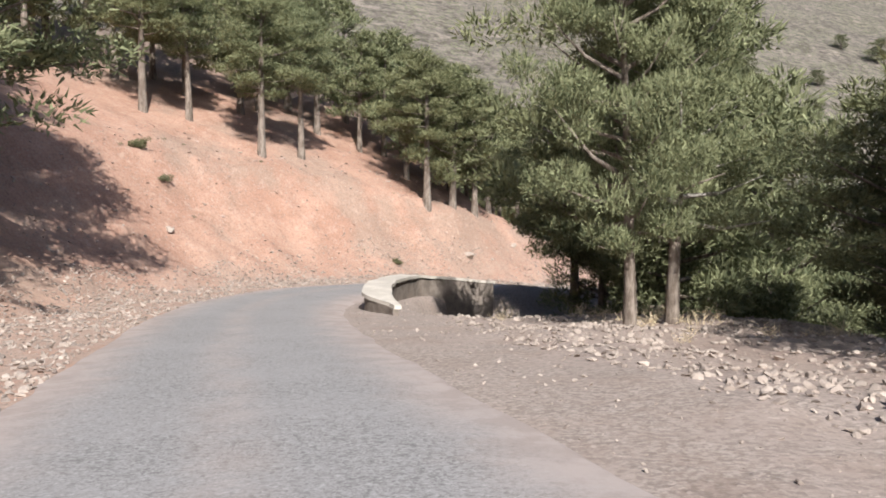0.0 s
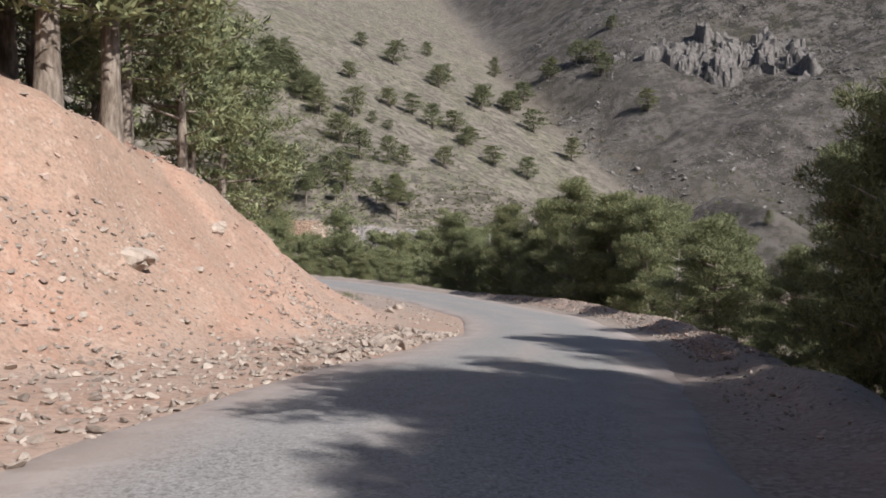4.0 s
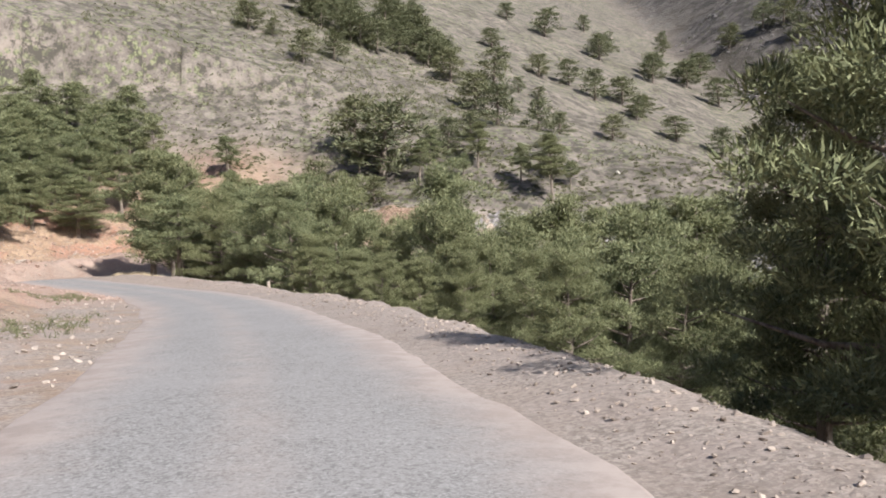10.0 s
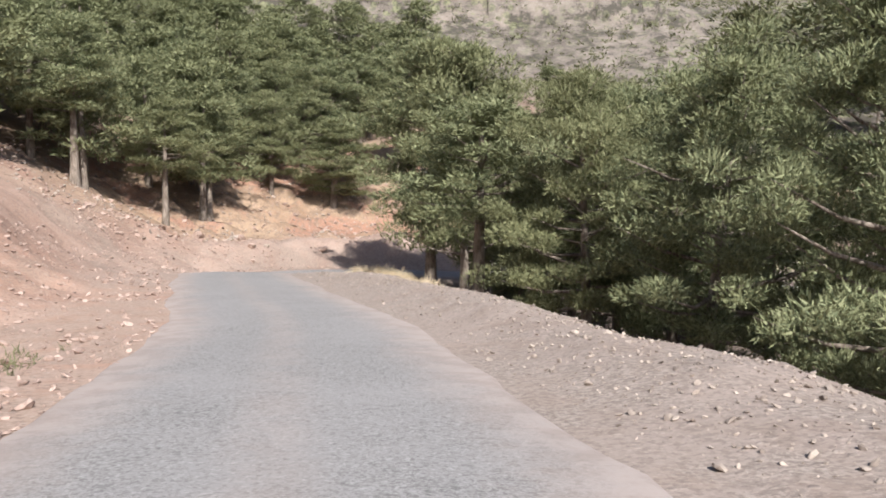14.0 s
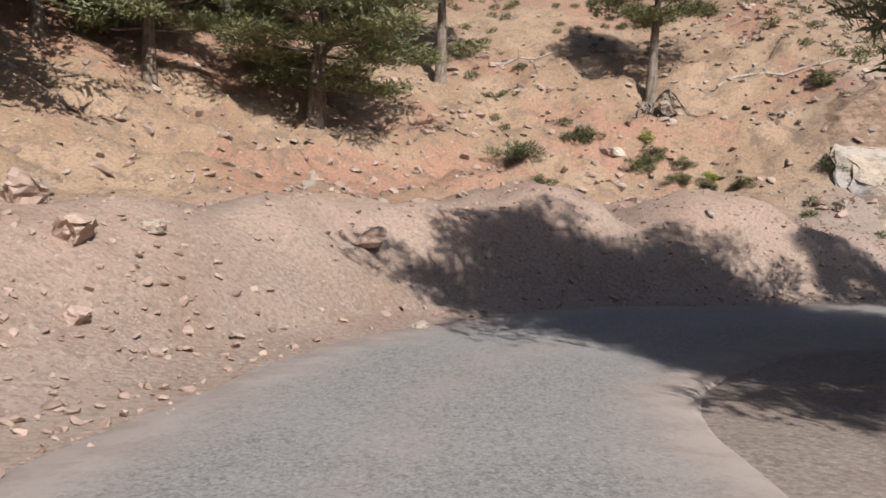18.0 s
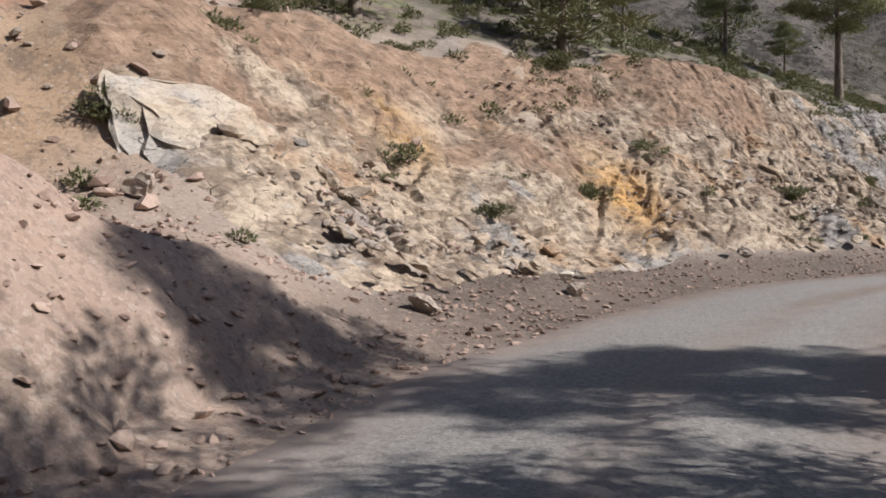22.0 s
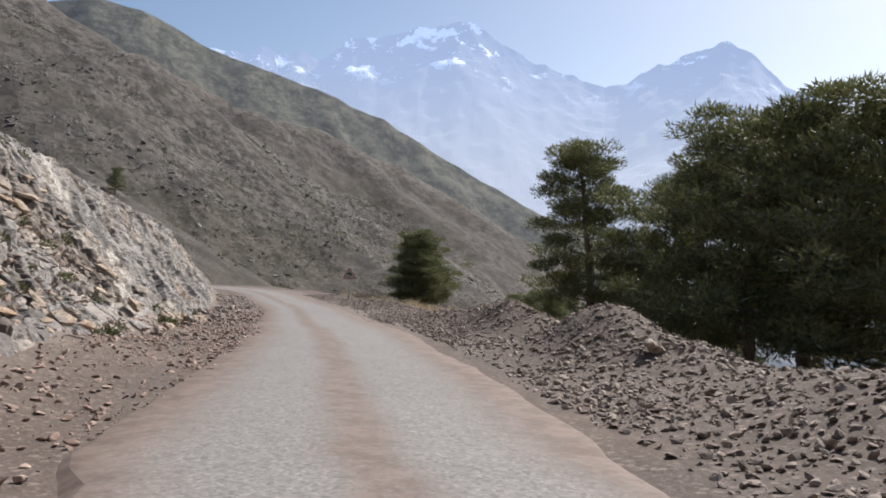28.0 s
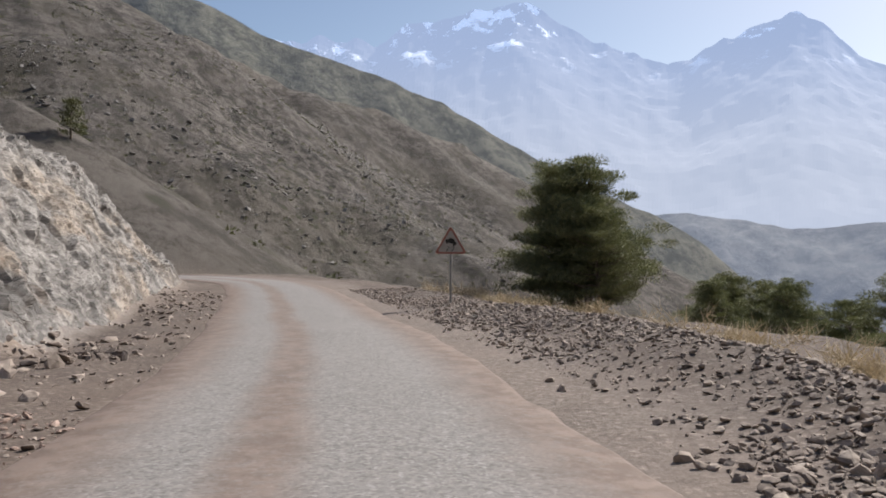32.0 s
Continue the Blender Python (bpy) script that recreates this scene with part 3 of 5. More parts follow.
def grid_faces(rows, cols):
    i = (np.arange(rows - 1)[:, None] * cols + np.arange(cols - 1)[None, :]).ravel()
    return np.stack([i, i + 1, i + cols + 1, i + cols], 1)


def steps(lo, hi, fine, grow_lo, grow_hi, far=3800):
    """Grid lines: even between lo and hi, and ever wider apart beyond."""
    inner, sides = np.arange(lo, hi + fine, fine), []
    for grow in (grow_lo, grow_hi):
        out, step, v = [], fine, 0.0
        while v < far:
            step = min(step * (grow if v < 750 else 1.25), 300)
            v += step
            out.append(v)
        sides.append(np.array(out))
    return np.r_[(lo - sides[0])[::-1], inner, inner[-1] + sides[1]]


def set_attr(me, name, values):
    me.attributes.new(name, "FLOAT", "POINT").data.foreach_set("value", np.ascontiguousarray(values, np.float32))


# ---- ground: one sheet to the horizon ----
gx, gy = steps(-20, 104, 0.34, 1.12, 1.045), steps(-4, 166, 0.34, 1.06, 1.05)
GX, GY = np.meshgrid(gx, gy)
gz, gmask = relief(GX, GY)
# the two slopes inside the first bend run into one another
fold = np.flatnonzero((GX.ravel() > 8) & (GX.ravel() < 110) & (GY.ravel() > -45) & (GY.ravel() < 60))
fx, fy = GX.ravel()[fold], GY.ravel()[fold]
rows_z = gz.reshape(len(gy), len(gx))
sums = np.concatenate([np.zeros((1, len(gx))), np.cumsum((rows_z[1:] + rows_z[:-1]) / 2 * np.diff(gy)[:, None], axis=0)])
mean_z = np.stack([(np.interp(gy + 14, gy, c) - np.interp(gy - 14, gy, c)) / 28 for c in sums.T], 1)
soft_z = mean_z.ravel()[fold]
_, fd, _ = station(fx, fy)
blend = smooth(13, 20, fd) * smooth(8, 16, fx) * (1 - smooth(85, 110, fx)) * smooth(-45, -25, fy) * (1 - smooth(40, 60, fy))
gz[fold] += (soft_z - gz[fold]) * blend
ground_mesh = mesh_of("ground", np.stack([GX.ravel(), GY.ravel(), gz], 1), grid_faces(len(gy), len(gx)), GROUND, True)
for key, values in gmask.items():
    set_attr(ground_mesh, key, values)
tagged(new("ground", ground_mesh), "dry mountainside of earth, gravel, rock and low scrub", "ground", kind="structure")


def height(x, y):
    """The height of the ground sheet, between its own corners."""
    x, y = np.atleast_1d(np.asarray(x, float)), np.atleast_1d(np.asarray(y, float))
    i, j = np.clip(np.searchsorted(gx, x) - 1, 0, len(gx) - 2), np.clip(np.searchsorted(gy, y) - 1, 0, len(gy) - 2)
    u, v = (x - gx[i]) / (gx[i + 1] - gx[i]), (y - gy[j]) / (gy[j + 1] - gy[j])
    g = gz.reshape(len(gy), len(gx))
    return (g[j, i] * (1 - u) + g[j, i + 1] * u) * (1 - v) + (g[j + 1, i] * (1 - u) + g[j + 1, i + 1] * u) * v


# ---- road ----
def build_road():
    ss = np.arange(-58, 330, 0.5)
    left = EDGE_L + 0.12 * vnoise(ss, ss * 0, 3.2, 41) + 0.06 * vnoise(ss, ss * 0, 0.7, 42) - 0.5 * np.exp(-((ss - 27) / 7) ** 2) + 0.5 * np.exp(-((ss - 183.6) / 0.9) ** 2)
    right = EDGE_R + 0.12 * vnoise(ss, ss * 0, 3.6, 43) + 0.06 * vnoise(ss, ss * 0, 0.6, 44)
    cols = np.linspace(0, 1, 13)
    verts, across = [], []
    zr = np.interp(ss, S, ROAD[:, 2])
    for k, u in enumerate(np.r_[0.0, cols, 1.0]):
        d = left + (right - left) * u + (-0.2 if k == 0 else 0.2 if k == len(cols) + 1 else 0.0)
        x, y = on_road(ss, d)
        c = (d - (EDGE_L + EDGE_R) / 2) / 1.9
        z = zr + 0.045 * (1 - c**2) + (-0.09 if k in (0, len(cols) + 1) else 0.0) + 0.008 * vnoise(x, y, 1.2, 45)
        verts.append(np.stack([x, y, z], 1))
        across.append(d - (left + right) / 2)
    verts, across = np.stack(verts, 1), np.stack(across, 1)
    me = mesh_of("road", verts.reshape(-1, 3), grid_faces(len(ss), len(cols) + 2)[:, ::-1], ASPHALT, True)
    flat = np.ones((len(ss) - 1, len(cols) + 1), bool)
    flat[:, 0] = flat[:, -1] = False
    me.polygons.foreach_set("use_smooth", flat.ravel())
    set_attr(me, "across", across.ravel())
    n = len(cols) + 2
    set_attr(me, "crown", np.repeat(table(ss, (0, 0.1), (150, 0.1), (172, -0.3), (188, 0.0), (204, 0.35), (330, 0.35)), n))
    set_attr(me, "late", np.repeat(table(ss, (150, 0.0), (172, 1.0)), n))
    set_attr(me, "dusty", np.repeat(table(ss, (0, 0.7), (60, 0.6), (150, 0.55), (175, 1.0), (330, 1.0)), n))
    tagged(new("road", me), "narrow worn grey asphalt road with dusty broken edges", "road", kind="structure")


build_road()


# ---- far snowy mountains ----
def build_mountains():
    # bearing (degrees clockwise from +y) and height (degrees over the eye) of the skyline
    rim = [(88, 11), (96, 12), (104, 13), (110, 13.2), (112.2, 13.6), (114.2, 13.2), (115.2, 13.7), (116.3, 13.2), (117.8, 13.6), (119.2, 13.1), (121.3, 14.4), (124.1, 14.9), (126.6, 15.5), (128.6, 15.9), (129.6, 15.95), (131.2, 15.0),
           (133.5, 13.4), (135.4, 12.8), (137.3, 12.2), (139, 11.5), (141.4, 12.5), (144, 13.5), (147.1, 14.15), (148.9, 13.0), (151, 10.9), (154, 9.4), (157, 8.0), (166, 7.5), (176, 8.5), (190, 8.0), (215, 7.0), (245, 6.0)]
    rim = np.array(rim)
    az = np.arange(88, 245, 0.22)
    el = np.interp(az, rim[:, 0], rim[:, 1])
    rows = 46
    u = np.linspace(0, 1, rows)[:, None]
    A = np.radians(az)[None, :] + 0 * u
    dist = 4150 - 1750 * (1 - u) ** 1.2
    kernel = np.exp(-(np.arange(-24, 25) / 10.0) ** 2)
    soft_el = np.convolve(np.pad(el, 24, mode='edge'), kernel / kernel.sum(), 'valid')
    peak = np.tan(np.radians(soft_el[None, :] + (el - soft_el)[None, :] * u**4)) * 4150
    x, y = 45 + dist * np.sin(A), 142 + dist * np.cos(A)
    rough = ridged(np.degrees(A) * 75 + dist * 0.35, dist * 1.0 - np.degrees(A) * 20, 560, 71, 4)
    z = -150 + (peak + 140 + 16 * vnoise(az[None, :] + 0 * u, u * 0, 0.9, 73)) * u**0.95 + rough * 22 * np.sin(u * math.pi) ** 0.8 + 9 * ridged(x, y, 110, 75, 3) * u
    me = mesh_of("mountains", np.stack([x.ravel(), y.ravel(), z.ravel()], 1), grid_faces(rows, len(az)), None, False)
    m = Nodes("hazy_snow_rock", 1.0)
    at = m.where()
    n = m.noise(m.stretch(at, (1, 1, 0.6)), 170, 8, 0.7)
    high = m.tree.nodes.new("ShaderNodeSeparateXYZ")
    m.put(high.inputs[0], at)
    snow = m.math("MULTIPLY", m.ramp(n, 0.52, 0.545), m.math("MULTIPLY", m.ramp(high.outputs[2], 700, 980), m.ramp(m.noise(at, 330, 4, 0.65), 0.47, 0.54)))
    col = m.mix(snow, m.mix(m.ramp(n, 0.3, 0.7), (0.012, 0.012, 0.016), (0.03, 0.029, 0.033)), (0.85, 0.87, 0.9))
    # haze painted as a blue glow of the rock, paler towards the foot
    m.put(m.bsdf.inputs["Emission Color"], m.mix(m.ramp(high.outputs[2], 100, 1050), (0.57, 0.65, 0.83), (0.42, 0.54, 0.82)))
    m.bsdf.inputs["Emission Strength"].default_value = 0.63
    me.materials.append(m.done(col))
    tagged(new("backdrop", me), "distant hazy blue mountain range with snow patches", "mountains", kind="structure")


def hazy_hill(rim, centre, far, depth, foot, dark, light, haze, glow, label, seed):
    """A far ridge, its haze painted on as a glow: bearing and height of its crest, seen from the centre."""
    rim = np.array(rim)
    az = np.arange(rim[0, 0], rim[-1, 0], 0.25)
    el = np.interp(az, rim[:, 0], rim[:, 1])
    u = np.linspace(0, 1, 40)[:, None]
    A, dist = np.radians(az)[None, :] + 0 * u, far - depth * (1 - u)
    x, y = centre[0] + dist * np.sin(A), centre[1] + dist * np.cos(A)
    z = foot + (np.tan(np.radians(el))[None, :] * far + centre[2] - foot) * u**0.9 + far * 0.011 * ridged(x, y, far * 0.09, seed, 4) * np.sin(u * math.pi) ** 0.7 + far * 0.0018 * vnoise(x, y, far * 0.016, seed + 2) * u
    me = mesh_of("hazy_hill", np.stack([x.ravel(), y.ravel(), z.ravel()], 1), grid_faces(40, len(az)), None, True)
    m = Nodes("hazy_hill", 1.0)
    # the hill itself glows faintly, in place of haze before it
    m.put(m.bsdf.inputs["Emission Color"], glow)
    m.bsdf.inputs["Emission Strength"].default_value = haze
    n = m.noise(m.where(), far * 0.022, 9, 0.75)
    me.materials.append(m.done(m.mix(m.ramp(n, 0.40, 0.60), dark, light), n, 0.6, far * 0.006))
    tagged(new("backdrop", me), label, "hill", kind="structure")


build_mountains()
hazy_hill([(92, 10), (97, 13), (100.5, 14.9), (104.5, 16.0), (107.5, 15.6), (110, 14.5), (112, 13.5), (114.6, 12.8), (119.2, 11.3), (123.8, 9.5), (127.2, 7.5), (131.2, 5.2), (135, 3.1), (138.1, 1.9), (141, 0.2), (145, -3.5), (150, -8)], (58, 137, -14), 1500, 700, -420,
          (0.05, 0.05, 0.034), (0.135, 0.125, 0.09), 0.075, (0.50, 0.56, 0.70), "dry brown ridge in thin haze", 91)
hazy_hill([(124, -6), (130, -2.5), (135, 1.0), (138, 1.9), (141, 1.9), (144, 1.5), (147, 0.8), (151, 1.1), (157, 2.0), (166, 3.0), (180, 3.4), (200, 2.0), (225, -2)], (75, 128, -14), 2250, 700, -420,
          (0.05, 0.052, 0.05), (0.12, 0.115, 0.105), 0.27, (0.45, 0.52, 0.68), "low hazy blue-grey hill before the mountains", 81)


# ---- pines ----
def tube(path, radii, sides=7):
    verts, faces = [], []
    path = [Vector(p) for p in path]
    for k, (p, r) in enumerate(zip(path, radii)):
        way = (path[min(k + 1, len(path) - 1)] - path[max(k - 1, 0)]).normalized()
        q = way.to_track_quat("Z", "Y")
        for i in range(sides):
            a = 2 * math.pi * i / sides
            verts.append(p + q @ Vector((r * math.cos(a), r * math.sin(a), 0)))
    for k in range(len(path) - 1):
        for i in range(sides):
            j = (i + 1) % sides
            faces.append((k * sides + i, k * sides + j, (k + 1) * sides + j, (k + 1) * sides + i))
    faces.append(tuple(range((len(path) - 1) * sides, len(path) * sides)))
    return verts, faces


def join(bits):
    verts, faces = [], []
    for v, f in bits:
        n = len(verts)
        verts += list(v)
        faces += [tuple(i + n for i in q) for q in f]
    return verts, faces


def tuft_cloud(rng, centres, sizes, blades, wide=0.17, up=0.3, fluff=0.55):
    """Tufts of needle sprays: narrow pointed blades that stand out from each centre."""
    n = len(centres)
    c = np.repeat(np.asarray(centres), blades, 0)
    r = np.repeat(np.asarray(sizes), blades)
    way = rng.normal(size=(n * blades, 3))
    way[:, 2] = way[:, 2] * 0.75 + up
    way /= np.linalg.norm(way, axis=1)[:, None]
    side = np.cross(way, rng.normal(size=way.shape))
    side /= np.linalg.norm(side, axis=1)[:, None] + 1e-9
    ln = (r * rng.uniform(0.7, 1.25, len(r)))[:, None]
    w = side * ln * wide
    c = c + rng.normal(size=c.shape) * (r * fluff)[:, None]
    verts = np.stack([c - w * 0.5, c + w * 0.5, c + way * ln], 1).reshape(-1, 3)
    return verts, np.arange(len(verts)).reshape(-1, 3)


def puff_cloud(rng, centres, sizes, blades, long, wide=0.2):
    """Puffs of short needles that lie over flattened clumps, their flat sides outward."""
    n = len(centres) * blades
    c, r = np.repeat(np.asarray(centres), blades, 0), np.repeat(np.asarray(sizes), blades)[:, None]
    out = rng.normal(size=(n, 3))
    out /= np.linalg.norm(out, axis=1)[:, None]
    base = c + out * r * rng.uniform(0.1, 1.0, (n, 1)) ** 0.4 * (1, 1, 0.5)
    way = out * (0.75, 0.75, 0.4) + rng.normal(size=(n, 3)) * 0.5 + (0, 0, 0.5)
    way /= np.linalg.norm(way, axis=1)[:, None]
    side = np.cross(way, out + rng.normal(size=(n, 3)) * 0.3)
    side /= np.linalg.norm(side, axis=1)[:, None] + 1e-9
    side *= np.where((np.cross(side, way) * out).sum(1) < 0, -1, 1)[:, None]
    ln = long * rng.uniform(0.7, 1.3, (n, 1))
    verts = np.stack([base - side * ln * wide, base + side * ln * wide, base + way * ln], 1).reshape(-1, 3)
    return verts, np.arange(len(verts)).reshape(-1, 3)


def pine_meshes(seed, tall, spread, bare, limbs, tufts, blades, tuft_size, needle, lean=0.0, mat=NEEDLES, cone=0.75, dead=False, bleached=False, wide=0.13):
    """Trunk, limbs and crown of one pine: tall metres, its crown from bare x tall upward."""
    rng = np.random.default_rng(seed)
    bend = rng.normal(size=2) * 0.035 * tall
    def axis(t):
        return Vector((bend[0] * t * t + lean * t, bend[1] * t * t, tall * t))
    r0 = 0.014 * tall + 0.055
    trunk = tube([axis(t) + Vector((0, 0, -0.35 if t == 0 else 0)) for t in np.linspace(0, 0.97, 9)], [r0 * (1.25 if t == 0 else 1) * (1 - 0.9 * t) + 0.012 for t in np.linspace(0, 0.97, 9)], 8)
    wood, centres, sizes = [], [], []
    for k in range(limbs):
        t = bare + (0.97 - bare) * (k + rng.uniform(0, 0.9)) / limbs
        u = (t - bare) / (1 - bare)
        reach = spread * (0.16 + 0.9 * (1 - u) ** cone) * min(1, 0.55 + 3 * u) * rng.uniform(0.6, 1.12)
        a = k * 2.399 + rng.uniform(-0.5, 0.5)
        rise = rng.uniform(-0.05, 0.35) + 0.45 * u
        base = axis(t)
        tip = base + Vector((math.cos(a) * reach, math.sin(a) * reach, reach * rise))
        mid = base.lerp(tip, 0.5) + Vector((0, 0, -0.06 * reach))
        wood.append(tube([base, mid, tip], [0.012 + 0.018 * reach, 0.010 + 0.010 * reach, 0.006], 4))
        n = max(1, round(tufts / limbs * (0.35 + 1.1 * reach / spread)))
        for _ in range(n):
            v = rng.uniform(0.25, 1.03) ** 0.6
            p = base.lerp(tip, v)
            j = 0.15 * reach * (0.5 + v)
            centres.append((p.x + rng.normal() * j, p.y + rng.normal() * j, p.z + abs(rng.normal()) * 0.09 * reach - 0.02))
            sizes.append(tuft_size * rng.uniform(0.7, 1.25))
    top = axis(0.98)
    for _ in range(max(2, tufts // 30)):
        centres.append((top.x + rng.normal() * 0.05 * spread, top.y + rng.normal() * 0.05 * spread, top.z - rng.uniform(0, 0.10) * tall))
        sizes.append(tuft_size * 0.8)
    out = [("trunk", mesh_of("trunk", *trunk, DEADWOOD if dead else BARK, True)), ("branchwork", mesh_of("branchwork", *join(wood), DEADWOOD if dead or bleached else BARK, True))]
    if not dead:
        out.append(("crown", mesh_of("crown", *puff_cloud(rng, centres, sizes, blades, needle, wide), mat)))
    return out


KINDS = {}


def pine_kind(kind, *args, **more):
    KINDS[kind] = (args[1], pine_meshes(*args, **more))


for i in range(4):  # full-grown beside the road, seen close
    pine_kind(("near", i), 100 + i, 7.0, 2.3 + 0.2 * i, 0.16 + 0.04 * (i % 2), 46, 165, 330, 0.50, 0.125, 0.2 * (i - 1.5), bleached=i == 1, wide=0.12)
for i in range(4):  # the same, farther off
    pine_kind(("mid", i), 115 + i, 7.0, 2.3 + 0.2 * i, 0.14 + 0.04 * (i % 2), 42, 145, 210, 0.52, 0.15, wide=0.14)
for i in range(3):  # slim with a long bare trunk
    pine_kind(("tall", i), 130 + i, 8.0, 2.1, 0.36 + 0.04 * i, 34, 110, 210, 0.50, 0.15, wide=0.14)
for i in range(4):  # in the close stand above the bend
    pine_kind(("grove", i), 145 + i, 7.5, 2.3, 0.18 + 0.08 * (i % 2), 32, 84, 90, 0.56, 0.22, wide=0.16)
for i in range(4):  # small and round on the hillside, seen from afar
    pine_kind(("far", i), 160 + i, 4.0, 1.6, 0.12, 26, 56, 44, 0.46, 0.27, 0.0, NEEDLES_FAR, 0.6)
pine_kind(("dead", 0), 190, 6.0, 1.0, 0.35, 34, 30, 1, 0.2, 0.1, dead=True)

pines = []


def plant(kind, x, y, tall, turn, label, group, wide=1.0, sink=0.05):
    own, meshes = KINDS[kind]
    ob = new("dead_pine" if kind[0] == "dead" else "pine_tree")
    k = tall / own
    for name, me in meshes:
        part(name, me, ob)
    ob.matrix_basis = pose(x, y, float(height(x, y)[0]) - sink, 0, 0, turn) @ Matrix.Diagonal((k * wide, k * wide, k, 1))
    pines.append(ob)
    return tagged(ob, label, "tree", group)


def row(kind, s, d, top, label, group, wide=1.0):
    """A pine at s along the road and d to its right, whose top stands so high over the road."""
    x, y = on_road(s, d)
    tall = float(np.interp(s, S, ROAD[:, 2]) + top - height(x, y)[0])
    return plant(kind, float(x), float(y), max(tall, 2.0), rng.uniform(0, 360), label, group, 0.88 * wide * (tall / 6.5) ** -0.25)


def woods(kind, rows, label):
    """Many far pines that nobody could count, as one object of kind stuff."""
    bark, green, b0, g0, bf, gf = [], [], 0, 0, [], []
    for x, y, tall, turn, wide in rows:
        own, meshes = KINDS[some(kind)]
        k = tall / own
        m = np.array(pose(x, y, float(height(x, y)[0]) - 0.05, 0, 0, turn) @ Matrix.Diagonal((k * wide, k * wide, k, 1)))
        for name, me in meshes:
            if name == "branchwork":
                continue
            co = np.empty(len(me.vertices) * 3)
            me.vertices.foreach_get("co", co)
            co = co.reshape(-1, 3) @ m[:3, :3].T + m[:3, 3]
            faces = [tuple(p.vertices) for p in me.polygons] if name == "trunk" else None
            if name == "trunk":
                bark.append(co)
                bf += [tuple(i + b0 for i in f) for f in faces]
                b0 += len(co)
            else:
                green.append(co)
    bark, green = np.concatenate(bark), np.concatenate(green)
    gf = (np.arange(len(green)).reshape(-1, 3) + len(bark)).tolist()
    me = mesh_of("far_woods", np.concatenate([bark, green]), bf + gf, BARK)
    me.materials.append(NEEDLES if kind == "grove" else NEEDLES_FAR)
    me.polygons.foreach_set("material_index", np.r_[np.zeros(len(bf), np.int32), np.ones(len(gf), np.int32)])
    return tagged(new("far_woods", me), label, "woods", kind="stuff")

rng = np.random.default_rng(7)
ROADSIDE = "green pine with a dense crown and pale bark beside road"
SLOPE = "tall green pine with bare pale trunk on red bank"
HILL = "small dark green pine on the dry scrubby hillside"
GULLY = "dense green pine on the slope below the road"
BEND = "green pine with bare grey trunk above the bend"
DARK = "dark backlit pine on the slope below the road"


def some(kind):
    return (kind, int(rng.integers(3 if kind == "tall" else 4)))


# on the red bank above the first bend
for x, y, tall in [(-13.4, 37.0, 7.5), (-11.8, 38.5, 7.0), (-8.3, 37.8, 7.5), (-6.8, 39.6, 7.0), (-4.7, 46.5, 6.5), (-2.0, 44.9, 6.5), (-0.8, 41.2, 7.5), (0.5, 42.9, 7.2), (1.7, 44.2, 7.2), (4.5, 49.5, 6.5), (7.0, 54.0, 6.0),
                   (9.4, 58.2, 5.5), (-17.5, 35.0, 8), (-19, 40, 8), (-15, 43, 7.5), (-10.5, 43, 8), (-6, 51, 7.5), (-2.5, 50, 7), (1.5, 52, 7), (-9, 48, 8), (-14, 50, 8), (-22.5, 36, 8.5), (-4, 56, 7), (4, 58, 6.5), (-20, 47, 8),
                   (-26, 31, 9), (-24, 27, 9), (-21, 30.5, 8.5), (-28, 40, 8.5), (-25, 44, 8), (-12, 55, 8), (-18, 54, 8), (-8, 60, 7.5), (-1, 62, 7), (-31, 35, 9)]:
    plant(some("tall" if y < 42 else "grove"), x, y, tall, rng.uniform(0, 360), SLOPE, "pines on the red bank", rng.uniform(1.0, 1.25))
for x, y, tall in [(-18.5, 37.5, 8), (-21.5, 33.8, 8.5), (-16, 40.5, 8), (-23, 39, 8), (-13, 42, 8), (-7, 46, 7.5), (-3.4, 47.6, 7), (0.4, 47.0, 7), (3.2, 53, 6.5), (-10, 45, 8), (2.6, 47.2, 6.6), (5.6, 52.4, 6)]:
    plant(some("grove"), x, y, tall, rng.uniform(0, 360), SLOPE, "pines on the red bank", 1.1)
# right of the road at the start
for x, y, tall, wide in [(3.3, 14.3, 7.8, 0.6), (4.2, 14.9, 7.2, 0.74), (8.8, 22.0, 7.6, 1.1), (9.6, 15.6, 6.5, 1.0), (11.5, 20.5, 7.5, 1.1), (13.5, 14, 7, 1.2), (15.5, 25, 8, 1.2), (10.5, 12.2, 6, 1.1), (8.4, 7.4, 7.5, 1.1), (9.6, 10.2, 7, 1.1), (8.2, 13.8, 5.0, 1.25), (-10.2, 11.0, 8, 1.2), (-13.5, 15.5, 8, 1.2), (-13, 7, 8, 1.2), (17, 19, 8, 1.2), (-11.4, 17.2, 10.6, 1.15), (-13.6, 19.6, 9.6, 1.1), (-15.8, 21.5, 9.6, 1.1)]:
    plant(some("near" if 0 < x < 6 else "mid"), x, y, tall, rng.uniform(0, 360), ROADSIDE, "pines by the first bend", wide)
# two more pines added, hidden behind the front trunks, to shade the culvert's pit
for x, y, tall in [(4.9, 21.0, 8.6), (6.1, 21.6, 8.8)]:
    plant(some("tall"), x, y, tall + float(height(3.3, 14.3)[0] - height(x, y)[0]), rng.uniform(0, 360), ROADSIDE, "pines by the first bend", 0.85)
